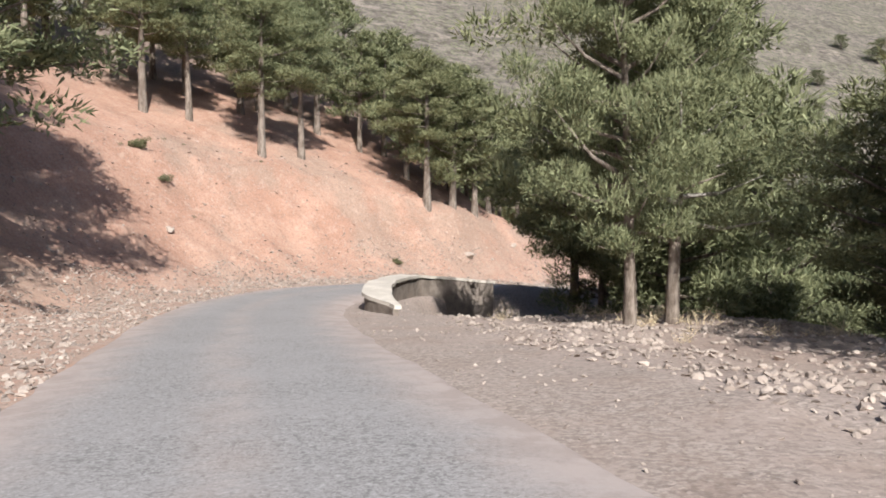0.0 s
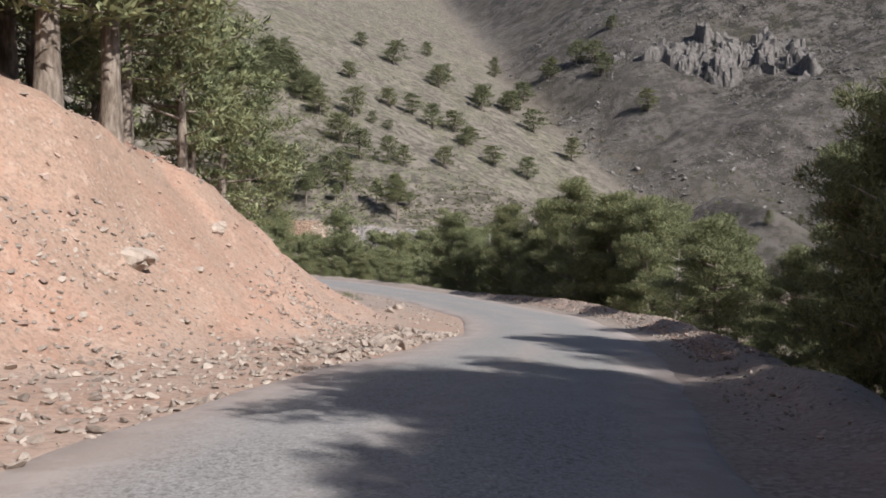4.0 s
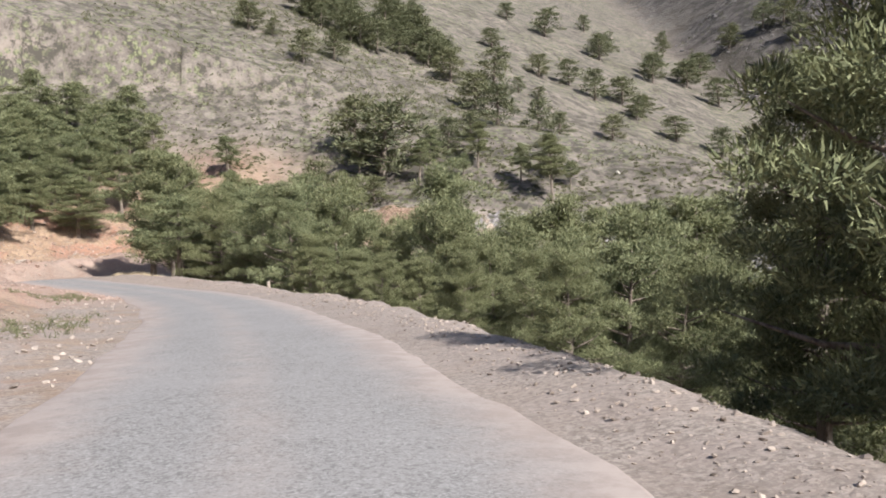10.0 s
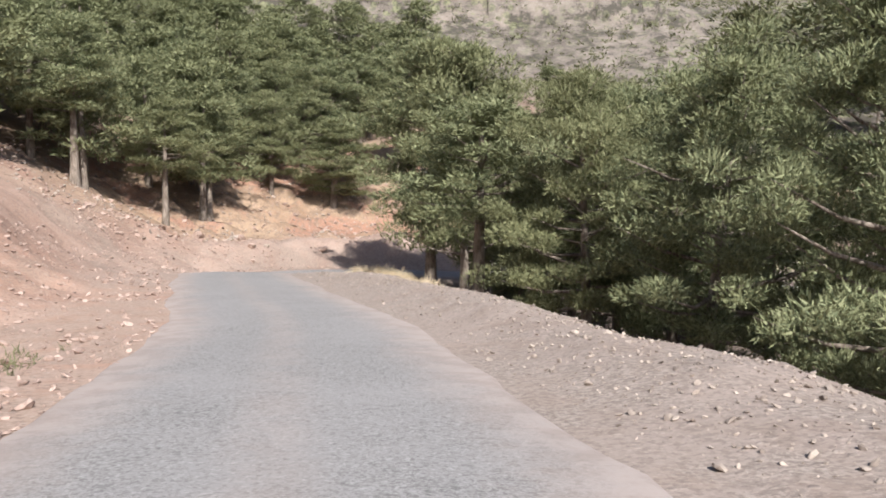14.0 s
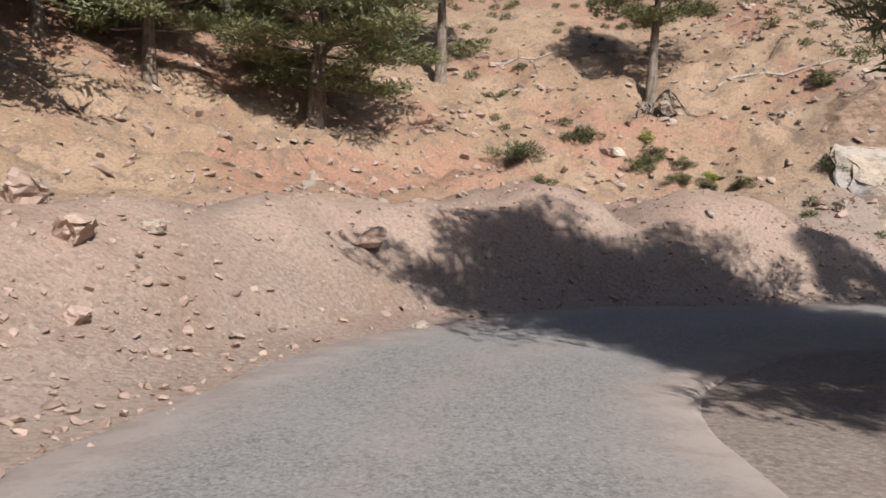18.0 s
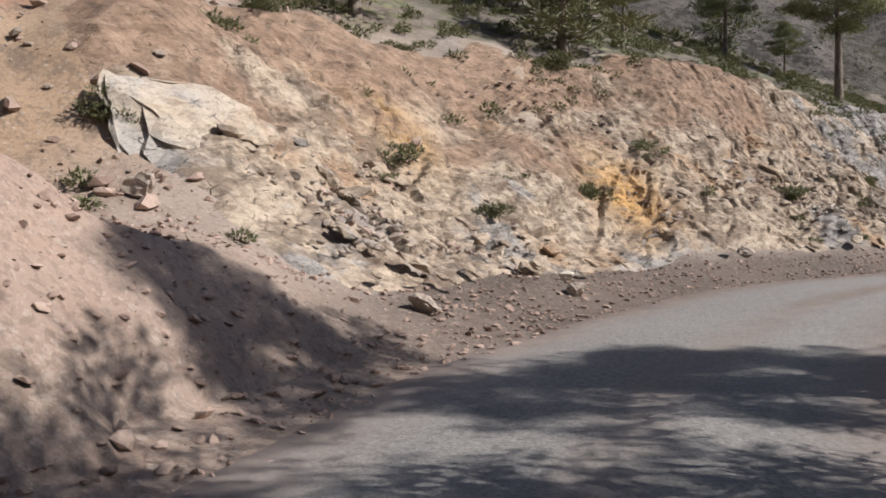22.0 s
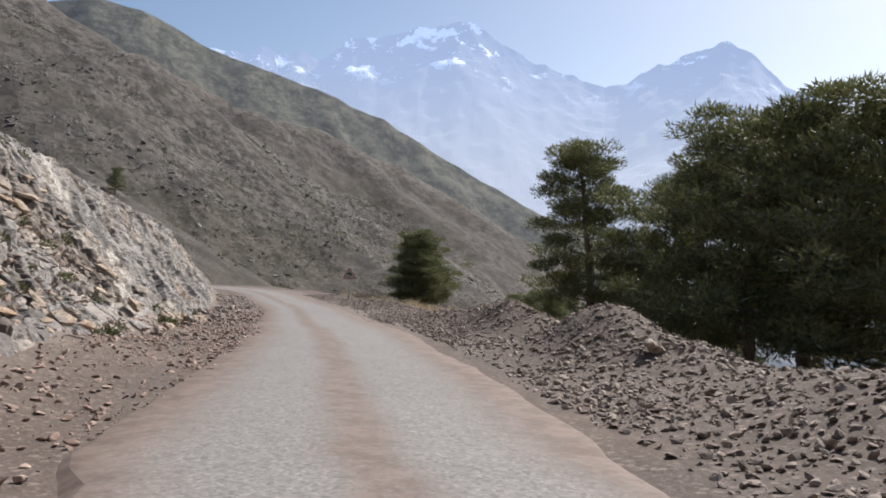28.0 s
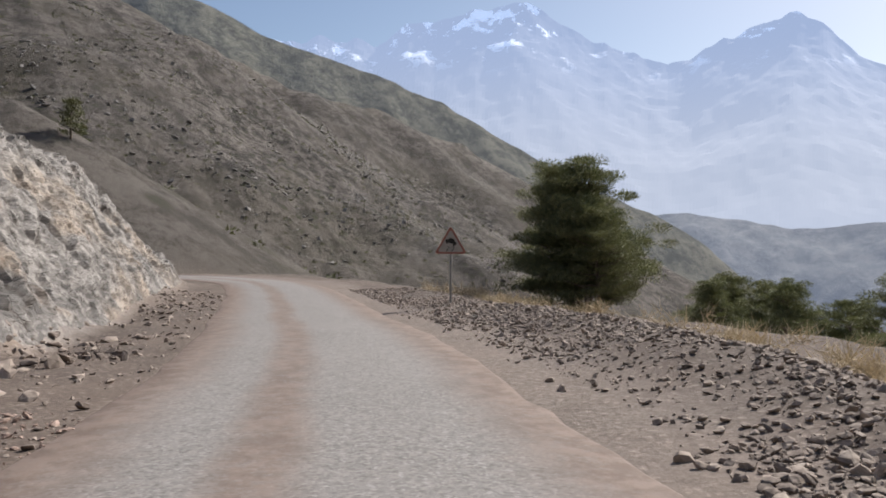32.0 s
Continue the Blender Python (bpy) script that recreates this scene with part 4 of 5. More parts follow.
# down the gully side: along, aside, height of the top over the road
for s, d, top in [(31, 8.0, 6.0), (35, 7.4, 5.6), (38.5, 8.8, 6.0), (34, 12, 6.5), (40.8, 6.6, 5.0), (49.6, 7.4, 3.2), (46.5, 11.5, 2.6), (52.5, 11.0, 3.0), (51.5, 6.8, 2.2), (54.2, 6.6, 2.6), (47.6, 6.6, 4.4), (45.0, 6.8, 4.6), (44.2, 5.7, 4.8), (42.4, 6.0, 5.8), (43.4, 8.2, 5.0), (49.0, 10.0, 2.6), (59.6, 6.2, 4.1), (64.0, 6.6, 4.5), (66.2, 5.7, 5.4), (66.0, 10.0, 4.0),
                  (68.2, 7.0, 4.3), (70.2, 6.4, 4.7), (72.0, 7.8, 4.6), (73.8, 6.6, 4.6), (76.0, 7.4, 3.5), (78.2, 5.7, 3.4), (80.2, 6.0, 4.5), (82.6, 6.6, 3.4), (82.2, 10.0, 3.0), (71, 11, 4.4), (76, 11.5, 3.8), (86.5, 10.2, 2.2), (84, 13.5, 2.6), (74, 14, 4.0), (91, 11.6, 0.9), (94.5, 12.2, 1.2), (98, 11.4, 1.7),
                  (102.0, 11.8, 2.1), (85, 16.5, 2.0), (93, 17, 1.6), (101, 17, 2.4), (106, 16.5, 3.2), (105.8, 11.2, 2.6), (109.5, 12.5, 3.6), (88, 8.0, 1.0), (91.5, 7.6, 1.2), (95, 8.2, 1.2), (99, 8.0, 1.2), (103, 8.2, 1.0), (107, 8.0, 1.2), (110, 8.4, 1.4), (113, 7.8, 1.6), (116, 8.2, 2.4), (93, 10, 1.4), (97, 10.4, 1.6), (101, 10.2, 1.6), (112, 11.0, 2.6), (115, 11.6, 3.2)]:
    row(some("near" if d < 8.5 or 65 <= s <= 83 else "mid"), s, d, top, GULLY, "pines along the gully", rng.uniform(0.85, 1.0))
for s, d, top in [(30.6, 6.2, 6.7), (33.0, 6.6, 6.9), (35.6, 6.8, 6.2)]:
    row(some("tall"), s, d, top, GULLY, "pines along the gully", 1.25)
for s, d, top in [(53.6, 5.6, 3.0), (62.4, 5.6, 4.5), (61.0, 7.4, 4.2)]:
    row(some("near"), s, d, top, GULLY, "pines along the gully", 1.3)
for s, d, top in [(60.4, 6.4, 4.0), (66.7, 6.2, 3.4), (77.2, 6.9, 3.4), (58.0, 6.7, 1.7), (56.2, 5.6, 2.6)]:
    x, y = on_road(s, d)
    plant(("dead", 0), float(x), float(y), float(np.interp(s, S, ROAD[:, 2]) + top - height(x, y)[0]), 37 * s, "bare bleached dead pine standing in the gully", "pines along the gully", 0.8)
for x, y, top in [(31.2, 112.4, 5.3), (34.5, 114.5, 5.0), (30.2, 117.8, 5.2), (28.6, 121.6, 5.4), (26.2, 126.0, 5.4), (31.5, 123.5, 5.8), (29.6, 128.6, 6.4), (32, 131.5, 6.6), (36, 119, 6.0), (36, 127, 6.6), (37, 134, 6.8), (40, 111, 6.0), (42, 122, 6.2), (37.8, 137.0, 4.0), (29.3, 138.0, 6.0)]:
    s, d, _ = station(x, y)
    row(some("tall" if x == 26.2 else "near" if y < 130 and x < 32 else "mid"), float(s[0]), float(d[0]), top, GULLY, "pines inside the bend", rng.uniform(0.95, 1.15) if x != 26.2 else 1.9)
for x, y, top in [(28.2, 142.0, 7.0), (32.5, 141.2, 9.8), (33.8, 140.2, 6.6)]:
    s, d, _ = station(x, y)
    row(some("tall"), float(s[0]), float(d[0]), top, GULLY, "pines inside the bend", 0.8)
for x, y, top in [(25.2, 138.0, 10.6)]:
    s, d, _ = station(x, y)
    row(some("tall"), float(s[0]), float(d[0]), top, GULLY, "pines inside the bend", 1.5)
for x, y, top in [(26.6, 136.4, 10.0), (28.0, 141.2, 8.2), (27.2, 138.8, 9.4)]:
    s, d, _ = station(x, y)
    row(some("mid"), float(s[0]), float(d[0]), top, GULLY, "pines inside the bend", 1.08)
for x, y, tall, wide in [(19.3, 157.2, 5.6, 1.9), (15.2, 156.5, 6.5, 1.2), (16.8, 160.8, 7, 1.2), (12.6, 156.8, 7, 1.2), (18.4, 163.6, 7, 1.2), (20.6, 166.0, 7, 1.2), (10.6, 153.8, 7, 1.2), (16.6, 166.4, 7, 1.2), (22.2, 168.4, 7, 1.2), (14.0, 163.5, 7, 1.2), (9.0, 158.5, 7.5, 1.2), (11.5, 161, 7.5, 1.2), (27.7, 168.2, 6.5, 1.2), (25.0, 170.6, 7, 1.2)]:
    plant(some("mid" if x > 12 and y < 164 else "grove"), x, y, tall, rng.uniform(0, 360), BEND, "pines above the bend", wide)
# above the bend: a close stand, and a few trees on the cut
for x, y, tall in [(11.0, 146.6, 6.8), (12.4, 151.0, 6.2), (7.8, 142.4, 8.0), (3.2, 149.8, 7.5), (5.0, 144.0, 7.0), (23.6, 161.8, 6.8), (30.0, 159.6, 6.0), (35.5, 165, 5.0), (15.0, 160, 7)]:
    plant(some("tall"), x, y, tall, rng.uniform(0, 360), BEND, "pines above the bend", 1.4)
count, stand = 0, []
while count < 95:
    x, y = rng.uniform(-14, 36), rng.uniform(135, 177)
    s, d, _ = station(x, y)
    if d[0] > -11 or (x > 14 and y < 163) or x > 10 + (y - 140) * 0.52 or (x > 18 and y < 166.5):
        continue
    stand.append((x, y, rng.uniform(6, 8.5), rng.uniform(0, 360), rng.uniform(1.2, 1.5)))
    count += 1
woods("grove", stand, "close stand of green pines above the bend")
for x, y, tall in [(5.5, 130, 6.5), (2, 124, 6.5), (-1, 132, 7), (7.0, 116, 6.0), (3.5, 111, 6), (8.5, 102, 5.5), (5, 97, 5.5), (9, 91, 5), (2, 104, 6), (-3, 118, 7), (-4, 108, 7), (0, 96, 6), (12, 84, 4.5), (7, 82, 5)]:
    plant(some("tall"), x, y, tall, rng.uniform(0, 360), BEND, "pines above the bend", 1.4)
# on the rock cut's shoulder
for x, y, tall in [(67.2, 144.6, 7.6), (66.0, 149.5, 4.5), (55.5, 154.5, 5.0), (58.0, 157.5, 5.0), (63.4, 155.4, 5.5), (60.5, 153.2, 3.2), (71.0, 147.0, 3.0), (50.0, 160.0, 5.0)]:
    plant(some("tall"), x, y, tall, rng.uniform(0, 360), "dark pine with bare trunk on the rock cut's shoulder", "pines on the cut", 1.2)
# below the last stretch: place and height of the top
for x, y, top, wide in [(74.2, 110.0, -6.9, 1.12), (63.0, 113.7, -7.2, 1.15), (67.5, 110.5, -8.2, 1.15), (70.5, 107.0, -8.6, 1.1), (59.5, 116.2, -7.4, 1.15), (55.5, 117.5, -7.6, 1.1), (64.0, 106.5, -7.6, 1.2), (58, 110, -7, 1.2), (51, 121, -8, 1.1), (93.2, 106.5, -11.0, 1.25), (95.6, 105.2, -11.9, 1.25), (91.6, 107.6, -12.9, 1.1), (94.3, 106.1, -11.4, 1.4)]:
    plant(some("near" if x > 74 else "mid"), x, y, float(top - height(x, y)[0]), rng.uniform(0, 360), DARK, "pines below the last stretch", wide)
for x, y, tall in [(128.8, 118.2, 2.6), (136.0, 116.5, 2.2), (118, 133, 3.0), (73.1, 138.8, 1.6), (96, 78, 5), (101, 74, 5), (92, 76, 5), (88, 80, 5), (105, 70, 5), (84, 82, 5), (98, 66, 6), (90, 70, 6), (110, 66, 6)]:
    plant(some("far"), x, y, tall, rng.uniform(0, 360), HILL, "pines on the hillside")
for k in range(16):
    bearing, far = radians(rng.uniform(142, 157)), rng.uniform(40, 64)
    x, y = 71.2 + far * math.sin(bearing), 127.8 + far * math.cos(bearing)
    plant(some("mid"), x, y, rng.uniform(4.2, 6.2), rng.uniform(0, 360), DARK, "pines below the last stretch", 1.2)
# scattered on the hillside
SPOTS = [(52, 195, 5.1), (59, 202, 4.5), (50, 208, 3.1), (46, 208, 4.6), (65, 234, 2.8), (83, 245, 2.6), (71, 222, 3.2), (83, 218, 6.8), (83, 208, 5.9), (115, 255, 5), (95, 214, 7.3), (80, 191, 6.4),
         (100, 213, 3.3), (104, 212, 2.5), (73, 169, 5.6), (88, 184, 6.6), (95, 189, 4.8)]
SPOTS += [(110, 195, 5.1), (137, 222, 4.9), (119, 238, 5.3), (126, 236, 6.1), (128, 228, 7), (137, 230, 6.2), (174, 294, 7.2), (177, 271, 9), (198, 281, 9), (156, 299, 8.5), (201, 346, 6.5), (267, 383, 6.7), (147, 308, 5.3),
          (51, 165, 7.2), (52.5, 158.7, 8.5), (44, 157, 4.5), (49.3, 152.8, 3.2)]
SPOTS += [(234, 317, 9), (263, 334, 9.5), (201, 286, 7.7), (196, 264, 8.4), (270, 304, 10), (193, 240, 7.9), (249, 257, 9), (136, 209, 5.3), (133, 219, 5.3), (144, 204, 6.3), (182, 278, 7.6), (274, 327, 11),
          (277, 319, 10), (303, 334, 6.6), (251, 361, 5.8), (168, 286, 7.5), (70, 150, 3.6), (62, 161, 4.0), (66, 163, 3.5)]
for x, y, tall in SPOTS:
    plant(some("far"), x, y, tall, rng.uniform(0, 360), HILL, "pines on the hillside", rng.uniform(1.2, 1.8))
count, stand = 0, []
while count < 90:
    x, y = rng.uniform(60, 420), rng.uniform(215, 470)
    if vnoise(x, y, 45, 91) < 0.1 or station(x, y)[1][0] > -60:
        continue
    stand.append((x, y, rng.uniform(4, 8), rng.uniform(0, 360), rng.uniform(1.2, 1.8)))
    count += 1
woods("far", stand, "small dark pines scattered far up the hillside")


# ---- stones ----
def rock_shape(seed, flat=0.7, cuts=0):
    """A broken stone: an angular lump about 1 across."""
    r = np.random.default_rng(seed)
    bm = bmesh.new()
    bmesh.ops.create_icosphere(bm, subdivisions=1 + cuts, radius=0.5)
    planes = [(Vector(r.normal(size=3)).normalized(), r.uniform(0.16, 0.38)) for _ in range(8 + 4 * cuts)]
    for v in bm.verts:
        for n, k in planes:
            over = v.co.dot(n) - k
            if over > 0:
                v.co -= n * over * 0.97
        v.co += Vector(r.normal(size=3)) * 0.022
        v.co.z *= flat
        v.co.x *= 1.15
    verts = np.array([v.co[:] for v in bm.verts])
    bm.verts.index_update()
    faces = np.array([[v.index for v in f.verts] for f in bm.faces])
    bm.free()
    return verts, faces


SHAPES = [rock_shape(300 + k, 0.34 + 0.08 * (k % 5)) for k in range(8)]


def turned(r, n):
    a, b, c = r.uniform(0, 6.28, n), r.normal(size=n) * 0.35, r.normal(size=n) * 0.35
    ca, sa, cb, sb, cc, sc = np.cos(a), np.sin(a), np.cos(b), np.sin(b), np.cos(c), np.sin(c)
    m = np.empty((n, 3, 3))
    m[:, 0, 0], m[:, 0, 1], m[:, 0, 2] = ca * cb, ca * sb * sc - sa * cc, ca * sb * cc + sa * sc
    m[:, 1, 0], m[:, 1, 1], m[:, 1, 2] = sa * cb, sa * sb * sc + ca * cc, sa * sb * cc - ca * sc
    m[:, 2, 0], m[:, 2, 1], m[:, 2, 2] = -sb, cb * sc, cb * cc
    return m


def scatter(name, seed, x, y, size, material, label, sink=0.25, lift=0.0):
    """One object of kind stuff: loose stones of given sizes at given places."""
    r = np.random.default_rng(seed)
    n = len(x)
    z = height(x, y) + size * (0.5 - sink) * 0.55 + lift
    m = turned(r, n) * (size[:, None, None] * r.uniform(0.75, 1.2, (n, 1, 3)))
    which = r.integers(0, len(SHAPES), n)
    verts, faces, base = [], [], 0
    for k, (v, f) in enumerate(SHAPES):
        at = np.flatnonzero(which == k)
        p = np.einsum("nij,vj->nvi", m[at], v) + np.stack([x[at], y[at], z[at]], 1)[:, None, :]
        verts.append(p.reshape(-1, 3))
        faces.append((f[None] + (np.arange(len(at)) * len(v))[:, None, None] + base).reshape(-1, 3))
        base += len(at) * len(v)
    me = mesh_of(name, np.concatenate(verts), np.concatenate(faces), material)
    return tagged(new(name, me), label, "stones", kind="stuff")


def band(seed, n, s0, s1, d0, d1, lo, hi, power=3.0):
    """Places along a band beside the road and sizes, small ones far more common."""
    r = np.random.default_rng(seed)
    s, d = r.uniform(s0, s1, n), d0 + (d1 - d0) * r.uniform(0, 1, n)
    keep = vnoise(s * 1.0, d * 2.0, 2.5, seed) + r.uniform(-0.7, 0.7, n) > -0.25
    x, y = on_road(s[keep], d[keep])
    return x, y, lo + (hi - lo) * r.uniform(0, 1, keep.sum()) ** power


# gravel and rubble along the road
for seed, n, s0, s1, d0, d1, lo, hi, mat, label in [
        (1, 19000, 2, 48, -6.2, -2.15, 0.03, 0.15, STONE, "loose pale stones along the red bank's foot"),
        (2, 9000, 2, 26, 3.6, 9.5, 0.03, 0.17, STONE, "loose pale stones on the road's shoulder"),
        (14, 2600, 3, 34, 1.9, 5.0, 0.02, 0.09, STONE, "fine gravel on the road's shoulder"),
        (3, 7500, 36, 98, 2.2, 4.6, 0.02, 0.10, STONE, "loose stones on the road's outer edge"),
        (4, 2500, 46, 110, -5.2, -2.2, 0.03, 0.17, STONE, "loose stones at the bank's foot"),
        (24, 12000, 60, 142, 2.5, 5.4, 0.02, 0.09, STONE, "small loose stones along the road's outer edge"),
        (25, 9000, 58, 142, 2.0, 4.6, 0.015, 0.05, ROCK_GREY, "fine grey gravel on the outer shoulder"),
        (26, 9000, 43, 70, 2.5, 4.4, 0.025, 0.13, ROCK_RED, "reddish rubble heaped along the road's outer edge"),
        (27, 5000, 43, 72, 2.3, 4.6, 0.025, 0.14, STONE, "pale rubble heaped along the road's outer edge"),
        (5, 6500, 96, 142, 2.0, 8.2, 0.02, 0.13, STONE, "scattered stones on the wide shoulder"),
        (6, 8000, 108, 152, -8.5, -2.1, 0.03, 0.22, ROCK_RED, "reddish rubble on the bank by the bend"),
        (7, 7000, 147, 168, -7.5, -1.9, 0.02, 0.16, ROCK_RED, "reddish rubble on the pushed-up heap"),
        (8, 9000, 162, 205, -5.0, -1.9, 0.025, 0.15, ROCK_RED, "grey and reddish rubble under the rock cut"),
        (9, 32000, 164, 214, 2.2, 6.8, 0.03, 0.14, ROCK_GREY, "grey rubble heaped on the road's outer edge"),
        (10, 4200, 196, 240, -6.0, -2.1, 0.03, 0.22, ROCK_GREY, "grey rubble in the ditch by the rock cut"),
        (11, 28000, 206, 240, 2.4, 6.5, 0.03, 0.13, ROCK_GREY, "grey rubble on the outer shoulder"),
        (12, 7000, 8, 62, -13, -4.6, 0.03, 0.20, ROCK_RED, "reddish stones stuck in the red bank"),
        (13, 7000, 108, 168, -20, -7, 0.03, 0.20, STONE, "pale stones on the ochre slope"),
        (15, 900, 8, 62, -12, -4.6, 0.05, 0.26, STONE, "pale stones stuck in the red bank"),
        (16, 700, 20, 160, -2.0, 1.7, 0.012, 0.045, STONE, "loose grit on the asphalt"),
        (20, 8000, 186, 228, 2.1, 5.8, 0.025, 0.18, STONE, "pale stones among the dark rubble of the outer edge"),
        (21, 5000, 192, 216, -4.9, -2.0, 0.03, 0.13, ROCK_RED, "reddish rubble on the inner shoulder"),
        (22, 5000, 144, 172, -17, -6.3, 0.04, 0.45, ROCK_RED, "reddish blocks stuck in the ochre slope"),
        (23, 3600, 144, 172, -17, -6.3, 0.04, 0.36, STONE, "pale blocks stuck in the ochre slope"),
        (18, 420, 206, 224, -5.2, -2.7, 0.08, 0.42, ROCK_GREY, "dark broken rocks dug out beside the ditch"),
        (19, 260, 40, 47, -3.4, -2.1, 0.06, 0.34, ROCK_GREY, "broken dark stones on the road's inner edge"),
        (17, 1600, 160, 215, -2.0, 1.7, 0.012, 0.05, ROCK_GREY, "loose grit on the asphalt")]:
    scatter("rubble", seed, *band(seed, n, s0, s1, d0, d1, lo, hi, 2.0 if seed in (1, 2, 24, 25, 26, 27) else 2.2 if seed in (9, 11, 20) else 3.5), mat, label)

# broken plates and crumbs of rock lying on the rock cut
for seed, n, s0, s1, d0, d1, lo, hi, mat, label in [
        (31, 3200, 166, 200, -8.2, -5.0, 0.05, 0.28, STONE, "pale broken plates on the rock cut"),
        (32, 4200, 167, 196, -9.4, -5.0, 0.04, 0.22, ROCK_RED, "red-brown crumbs of stone on the rock cut"),
        (33, 2600, 168, 214, -8.0, -5.0, 0.05, 0.24, ROCK_GREY, "grey broken plates on the rock cut")]:
    x, y, size = band(seed, n, s0, s1, d0, d1, lo, hi, 3.0)
    scatter("rubble", seed, x, y, size, mat, label, 0.25, 0.17)

# crags and scree blocks on the dark slope across the valley
CRAG = stone_material("dark_crag", (0.12, 0.112, 0.104), (0.27, 0.25, 0.232), 3.0)
r = np.random.default_rng(88)
cx, cy = r.uniform(160, 480, 26000), r.uniform(-150, 390, 26000)
far_ok = relief(cx, cy)[1]["dark"] > 0.5
keep = far_ok & (vnoise(cx, cy, 26, 89) + 0.6 * vnoise(cx, cy, 9, 90) + r.uniform(-0.5, 0.5, len(cx)) > 0.1)
scatter("scree", 90, cx[keep], cy[keep], 0.5 + 2.4 * r.uniform(0, 1, keep.sum()) ** 4, CRAG, "dark rock outcrops and scree on the far slope", 0.3)


CLIFF = stone_material("streaked_cliff", (0.07, 0.062, 0.056), (0.20, 0.18, 0.165), 2.0)


def crag():
    gx_, gy_ = np.meshgrid(np.arange(246, 360, 1.0), np.arange(208, 322, 1.0))
    x, y = gx_.ravel(), gy_.ravel()
    z = height(x, y)
    warp = fbm(x, y, 14, 93, 3)
    along, up = 0.6 * x - 0.8 * y, z * 1.3 + 0.35 * (x + y)
    lift = 5.0 * blocks(along + 3 * warp, up * 0.55, 11, 94) + 2.4 * blocks(along + 2 * warp, up * 0.6, 4.6, 95) + 0.9 * blocks(along, up * 0.7, 2.0, 96)
    spot = np.exp(-(((x - 302) + 0.3 * (y - 264)) / 26) ** 2 - ((y - 264) / 32) ** 2) + 0.25 * warp
    on = smooth(0.30, 0.55, spot)
    z = z + on * (lift + 2.0) - 3.0 * (1 - smooth(0.1, 0.5, on))
    me = mesh_of("crag", np.stack([x, y, z], 1), grid_faces(*gx_.shape), CLIFF)
    tagged(new("crag", me), "cracked grey crag standing out of the far slope", "rock face", kind="structure")


crag()

# single boulders: place, size, colour
CREAM = (stone_material("cream_rock", (0.42, 0.37, 0.31), (0.56, 0.51, 0.43), 0.22), "cream")
GREY, PALE, RED = (ROCK_GREY, "grey"), (STONE, "pale"), (ROCK_RED, "reddish")
BOULDERS = [(19.5, 147.1, 0.8, RED), (15.0, 146.6, 0.9, PALE), (13.2, 144.6, 1.0, RED), (14.4, 147.6, 0.8, PALE), (27.1, 150.6, 0.35, PALE), (29.9, 158.2, 0.9, PALE), (27.6, 156.5, 0.8, PALE), (32.4, 153.4, 0.6, PALE), (27.9, 157.5, 0.75, CREAM), (29.9, 158.5, 0.7, PALE), (37.9, 149.6, 0.4, CREAM), (16.2, 143.4, 0.7, RED), (15.5, 144.3, 0.8, RED), (16.8, 144.4, 0.5, PALE), (16.4, 142.5, 0.45, RED), (14.6, 145.4, 0.6, PALE), (72, 151.3, 0.7, CREAM), (78, 147.7, 0.8, CREAM), (56.2, 126.6, 1.4, CREAM), (58.2, 126.0, 1.2, CREAM), (55.0, 127.6, 1.0, CREAM), (57.0, 125.2, 1.1, CREAM), (60.2, 125.4, 0.9, CREAM), (-9.7, 29.0, 0.5, PALE), (36.9, 149.2, 0.55, PALE), (33.7, 150.2, 0.6, GREY), (1.3, 40.8, 0.7, PALE), (3.9, 45.0, 0.5, PALE), (19.9, 145.0, 0.35, PALE), (63.9, 136.0, 0.5, PALE),
            (52.9, 132.7, 0.5, PALE), (57.4, 128.0, 1.0, PALE), (59.0, 127.0, 0.8, PALE), (12.6, 52.6, 0.5, GREY), (13.4, 53.8, 0.45, GREY), (11.8, 51.6, 0.4, GREY), (63.5, 151.4, 0.7, PALE), (66.2, 147.6, 0.5, PALE), (45.2, 147.2, 0.6, GREY)]
slab = mesh_of("rock_slab", *rock_shape(415, 0.62, 2), ROCKFACE)
set_attr(slab, "crack", np.ones(len(slab.vertices)))
set_attr(slab, "tone", np.full(len(slab.vertices), 0.9))
set_attr(slab, "up", np.full(len(slab.vertices), 0.5))
set_attr(slab, "pale", np.full(len(slab.vertices), 0.3))
ob = new("rock_slab", slab)
ob.matrix_basis = pose(33.9, 153.9, float(height(33.9, 153.9)[0]) + 0.05, 54, -4, -14) @ Matrix.Diagonal((3.9, 3.0, 1.0, 1))
tagged(ob, "big cracked cream slab of rock bedded in the bank", "rock")
BOULDER_MESH = [rock_shape(400 + k, 0.7 + 0.1 * (k % 3), 2) for k in range(5)]
for k, (x, y, size, (mat, tone)) in enumerate(BOULDERS):
    ob = new("boulder", mesh_of("boulder", *BOULDER_MESH[k % 5], mat))
    turn = random.uniform(0, 360)
    ob.matrix_basis = pose(x, y, float(height(x, y)[0]) + 0.12 * size, random.uniform(-12, 12), random.uniform(-12, 12), turn) @ Matrix.Diagonal((size, size * 0.85, size * 0.85, 1))
    tagged(ob, f"angular {tone} boulder half sunk in the ground", "rock", "boulders beside the road")


